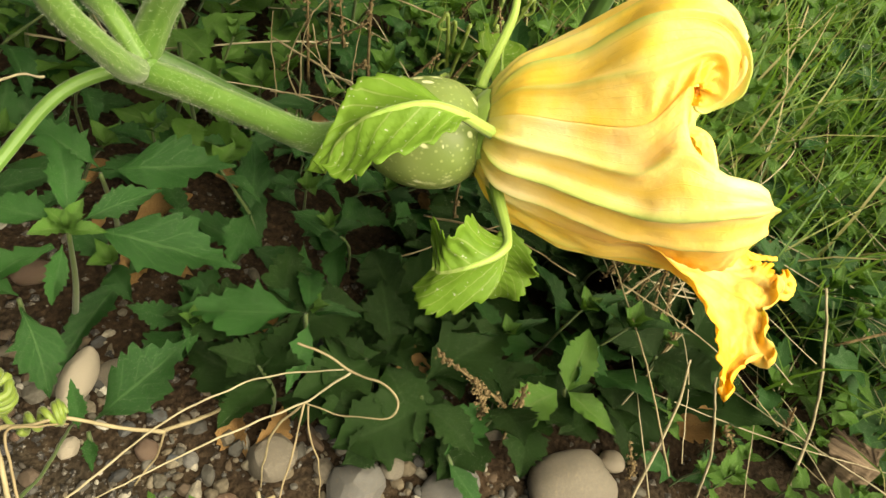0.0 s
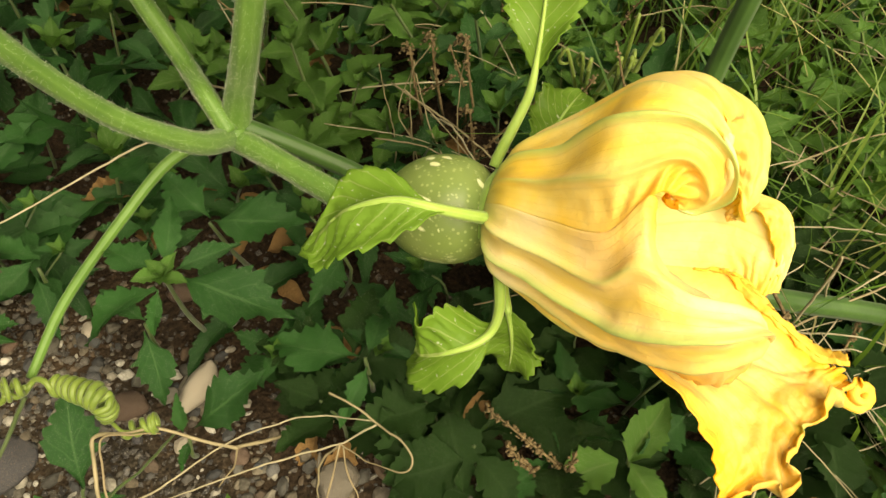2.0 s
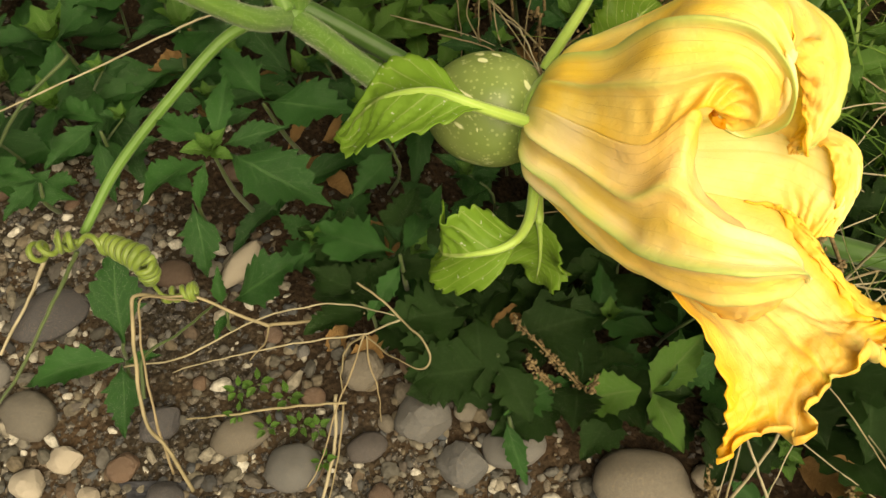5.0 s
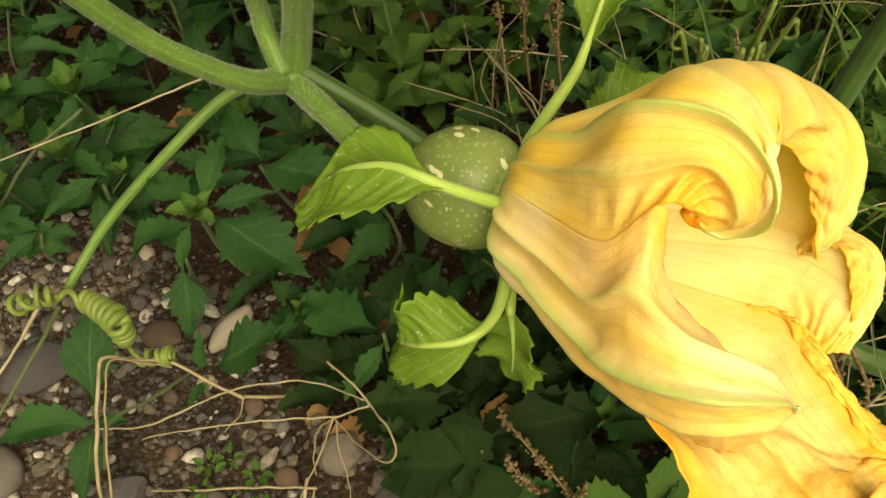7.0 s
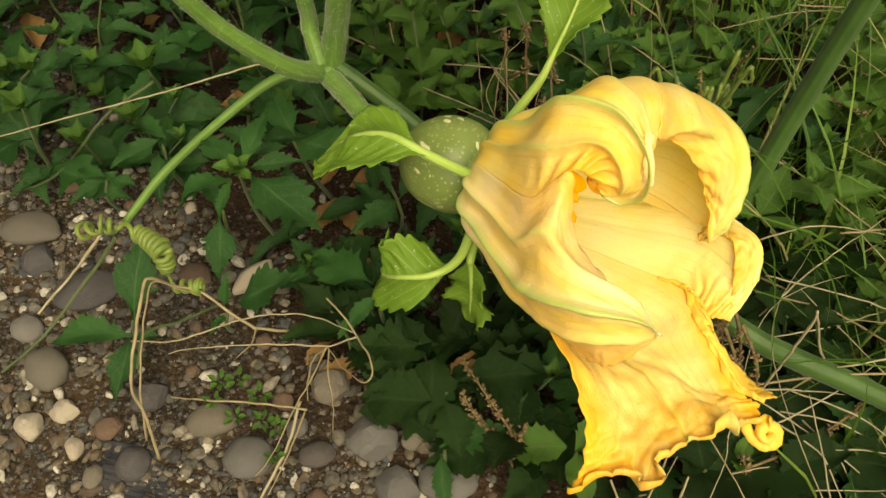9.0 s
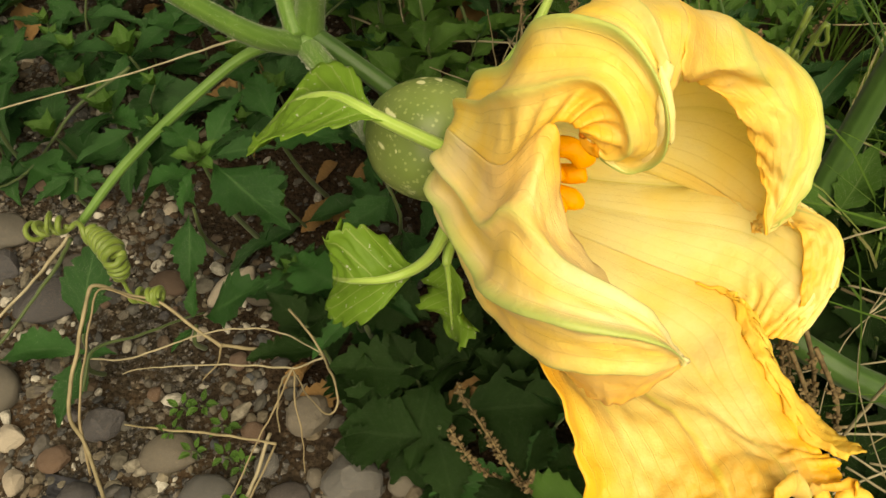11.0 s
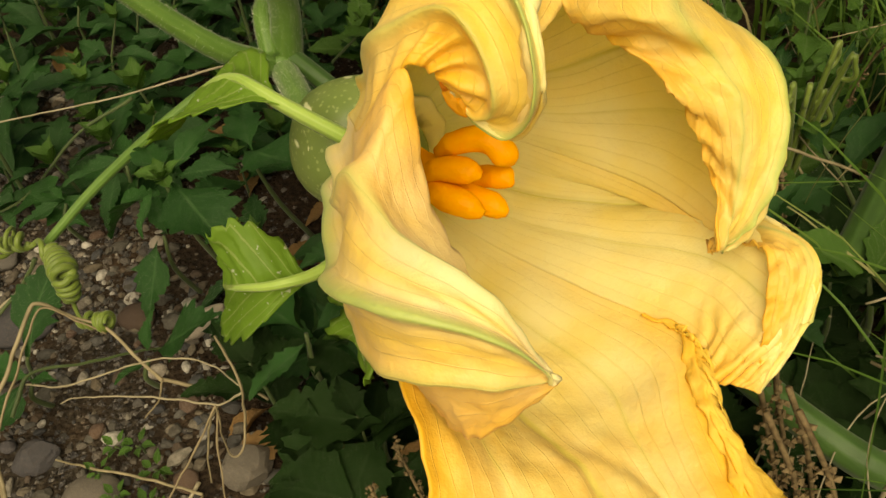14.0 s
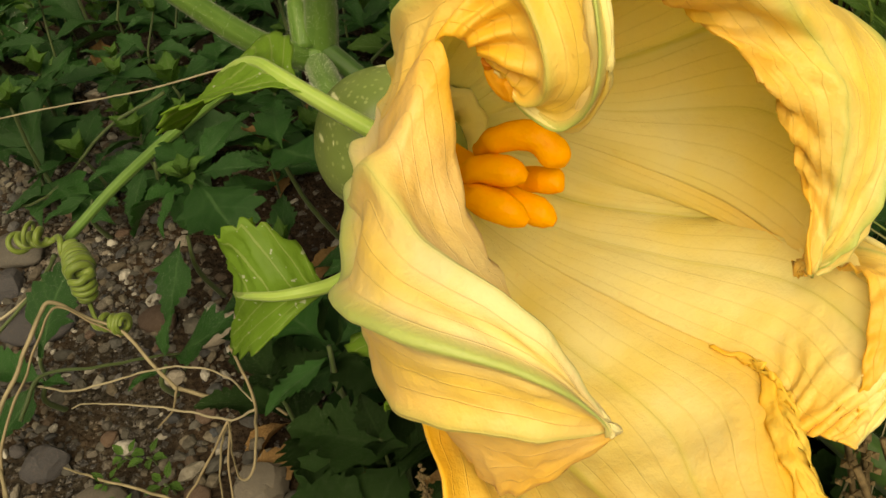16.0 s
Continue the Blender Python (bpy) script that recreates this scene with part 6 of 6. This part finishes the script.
petal(P2_MID, S12 + [(0.0749, 66.7, 0.0512), (0.0835, 49.7, 0.0441), (0.0904, 18, 0.0363), (0.1, -13.3, 0.0272)],
      S23 + [(0.0892, -22.9, 0.0447), (0.0937, -20.5, 0.0402), (0.0927, -21.7, 0.0346), (0.0969, -19.8, 0.0327)], P1_MID, P3_MID, "far petal with its crinkled margin folded in", seed=2, crinkle=0.0017, ridge=0.9, puff=0.0009)
petal(P3_MID, S23 + [(0.0892, -22.9, 0.0447), (0.1058, -17, 0.0388), (0.1158, -42.2, 0.0307), (0.1208, -65.9, 0.0351)],
      S34 + [(0.0999, -61.9, 0.0318), (0.1112, -76, 0.0298), (0.1168, -70, 0.0318), (0.1215, -65.9, 0.0355)], P2_MID, P4_MID, "lower petal with a crinkled incurved tip", seed=3, crinkle=0.0012, ridge=0.6, puff=0.0004)
petal(P4_MID, S34 + [(0.0999, -61.9, 0.0318), (0.1163, -88.6, 0.0278), (0.1396, -109.3, 0.0355), (0.148, -110, 0.037), (0.1525, -112.5, 0.0412), (0.1555, -114, 0.044)],
      S45 + [(0.0692, 177.1, 0.0509), (0.0944, 187.9, 0.0628), (0.1078, 199.3, 0.0785), (0.1108, 202.3, 0.0931), (0.1115, 202.8, 0.097)], P3_MID, P5_MID, "torn petal hanging down as a flap", seed=4, crinkle=0.0012, lip=0.0036, rough=0.003, ridge=0.6, puff=0.0007, mats=[M_FLAP_OUT, M_FLAP_IN])
petal(P5_MID, S45 + [(0.0708, 183.4, 0.0467), (0.0897, 184, 0.0523), (0.1029, 178.5, 0.0513), (0.1116, 160.3, 0.0383)],
      S51 + [(0.0692, 132.5, 0.0455), (0.0959, 147.7, 0.0453), (0.1126, 159.6, 0.041)], P4_MID, P1_MID, "near petal folded to a pale green-ridged point", seed=5, crinkle=0.0005, ridge=0.8, crests=((0.5, 0.0022), (0.0, 0.0022), (-0.5, 0.002)), rough=0.0014, mats=[M_FOLD_OUT, M_FOLD_IN])


def stigma():
    """Short style with five swollen lobes, the outer ones curved like beans."""
    tube("style", [cyl(0.0, 0, 0), cyl(0.014, 0, 0), cyl(0.03, 0, 0)], [0.004, 0.0035, 0.0045], M_STIGMA, flower, "short orange style", sides=12)
    lobes = [[(0.052, 0.277, 0.172), (0.0585, 0.2795, 0.1795), (0.063, 0.2865, 0.1808), (0.0668, 0.2908, 0.177), (0.0668, 0.292, 0.1732)],
             [(0.054, 0.279, 0.166), (0.0585, 0.2862, 0.1643), (0.0632, 0.2898, 0.1662), (0.0672, 0.2917, 0.1668)],
             [(0.057, 0.278, 0.165), (0.0655, 0.2808, 0.1647), (0.0704, 0.2845, 0.1635), (0.0738, 0.287, 0.1624)],
             [(0.053, 0.2715, 0.167), (0.0595, 0.2735, 0.1732), (0.065, 0.279, 0.1748), (0.0682, 0.283, 0.1736)],
             [(0.055, 0.2695, 0.163), (0.0635, 0.2712, 0.168), (0.0705, 0.2755, 0.168), (0.0752, 0.2799, 0.1657)]]
    for k, points in enumerate(lobes):
        ob = tube("stigma_lobe", [Vector(p) - plant.location for p in points], [0.0026, 0.0031, 0.0034, 0.0037, 0.0038, 0.0031, 0.0012], M_STIGMA, flower, "swollen orange stigma lobe", sides=16, steps=30, ribs=2, rib_depth=0.06)
        for vert in ob.data.vertices:
            q = vert.co * 190 + Vector((k, 0, 0))
            vert.co += Vector((noise.noise(q), noise.noise(q + Vector((5, 0, 0))), noise.noise(q + Vector((0, 5, 0))))) * 0.0008


stigma()
n = Nodes("withered_tip")
obj = n.coords("Object")
M_TIP = n.finish(n.mix(n.noise(300, 3, 0.6, obj), (0.85, 0.3, 0.02), (0.4, 0.14, 0.02)), 0.6, n.bump(n.noise(500, 3, 0.6, obj), 0.5, 0.0008), (0.9, 0.35, 0.02), 0.3)
n = Nodes("curled_petal_tip")
obj = n.coords("Object")
M_CURL = n.finish(n.mix(n.noise(120, 4, 0.6, obj), (0.95, 0.4, 0.02), (0.96, 0.6, 0.08)), 0.6, n.bump(n.noise(260, 4, 0.6, obj), 0.6, 0.001), (0.98, 0.6, 0.06), 0.5, spec=0.25)
tube("curled_tip", [cyl(0.0705, 108.4, 0.0515), cyl(0.0688, 109, 0.0515), cyl(0.0672, 109.5, 0.053), cyl(0.0668, 109.5, 0.0555)],
     [0.0028, 0.0024, 0.0017, 0.0012], M_CURL, flower, "withered orange petal tip curled to a hook", sides=20, steps=48, ribs=5, rib_depth=0.14)
tube("hook_end", [cyl(0.067, 109.5, 0.0558), cyl(0.0674, 109.4, 0.0572), cyl(0.0684, 109.2, 0.0575)], [0.0011, 0.0012, 0.0006], M_TIP, flower, "shrivelled brown end of the hook", sides=9, steps=12)
# torn margins of the hanging petal, rolled and deeper in colour
def curled_lobe():
    """The corner strip of the hanging petal, rolled up like a snail."""
    c = Vector((0.1876, 0.304, 0.1405)) - plant.location
    a, b = Vector((0.71, 0.7, 0.02)).normalized(), Vector((-0.6, 0.6, 0.53)).normalized()
    pts = [cyl(0.147, -118, 0.0415), cyl(0.151, -119, 0.0465)]
    for k in range(17):
        w = -1.9 + k * 0.55
        r = 0.0048 * (1 - k / 19)
        pts.append(c + a * (r * math.cos(w)) + b * (r * math.sin(w)) + a.cross(b) * (0.0002 * k))
    ob = tube("curled_lobe", pts, [0.002, 0.0025, 0.0027, 0.0026, 0.0022, 0.0018], M_TEAR, flower, "end of the petal rolled up like a snail", sides=14, steps=130, ribs=3, rib_depth=0.12)
    for vert in ob.data.vertices:
        q = vert.co * 420
        vert.co += Vector((noise.noise(q), noise.noise(q + Vector((9, 0, 0))), noise.noise(q + Vector((0, 9, 0))))) * 0.0006


def folded_strip():
    """The torn margin of the hanging petal, folded outward as a crumpled orange band."""
    inner = spline([cyl(0.094, -62, 0.0325), cyl(0.1025, -64, 0.0312), cyl(0.1163, -88.6, 0.0272), cyl(0.1396, -109.3, 0.0348), cyl(0.149, -112, 0.0338)], 60)
    outer = spline([Vector(p) - plant.location for p in ((0.119, 0.316, 0.1485), (0.133, 0.316, 0.147), (0.1465, 0.311, 0.146), (0.159, 0.3135, 0.1395), (0.17, 0.3185, 0.1345), (0.178, 0.3215, 0.1358))], 60)
    verts, faces, uvs = [], [], []
    for i in range(60):
        t = i / 59
        for k in range(9):
            u = k / 8
            p = inner[i].lerp(outer[i], u) + Vector((0.0, 0.0, 1.0)) * (0.0028 * math.sin(math.pi * u) * min(1, t * 6) * (1 - 0.6 * t))
            q = Vector((t * 40, u * 3, 2))
            p += Vector((noise.noise(q), noise.noise(q + Vector((0, 0, 7))), noise.noise(q + Vector((0, 0, 14))))) * (0.0006 + 0.0011 * u)
            verts.append(p)
            uvs.append((u, t))
    for i in range(59):
        for k in range(8):
            faces.append((i * 9 + k, i * 9 + k + 1, (i + 1) * 9 + k + 1, (i + 1) * 9 + k))
    v2, f2, u2, idx = thicken(verts, faces, uvs, 0.0007)
    build("folded_strip", v2, f2, [M_TEAR, M_TEAR], flower, "orange crumpled strip folded out along the tear", u2, index=idx)


curled_lobe()
folded_strip()
margin = tube("rolled_margin", [cyl(0.086, -64, 0.033), cyl(0.0993, -61.8, 0.0312), cyl(0.1075, -76, 0.0286), cyl(0.1162, -88.2, 0.0277), cyl(0.1285, -100, 0.0316), cyl(0.1383, -108.2, 0.0352), cyl(0.1504, -110, 0.0331)],
     [0.0006, 0.0012, 0.0016, 0.0016, 0.0014, 0.0008], M_TEAR, flower, "orange rolled edge of the tear", sides=14, steps=80, ribs=3, rib_depth=0.25)
for vert in margin.data.vertices:
    q = vert.co * 260
    vert.co += Vector((noise.noise(q), noise.noise(q + Vector((9, 0, 0))), noise.noise(q + Vector((0, 9, 0))))) * 0.0013
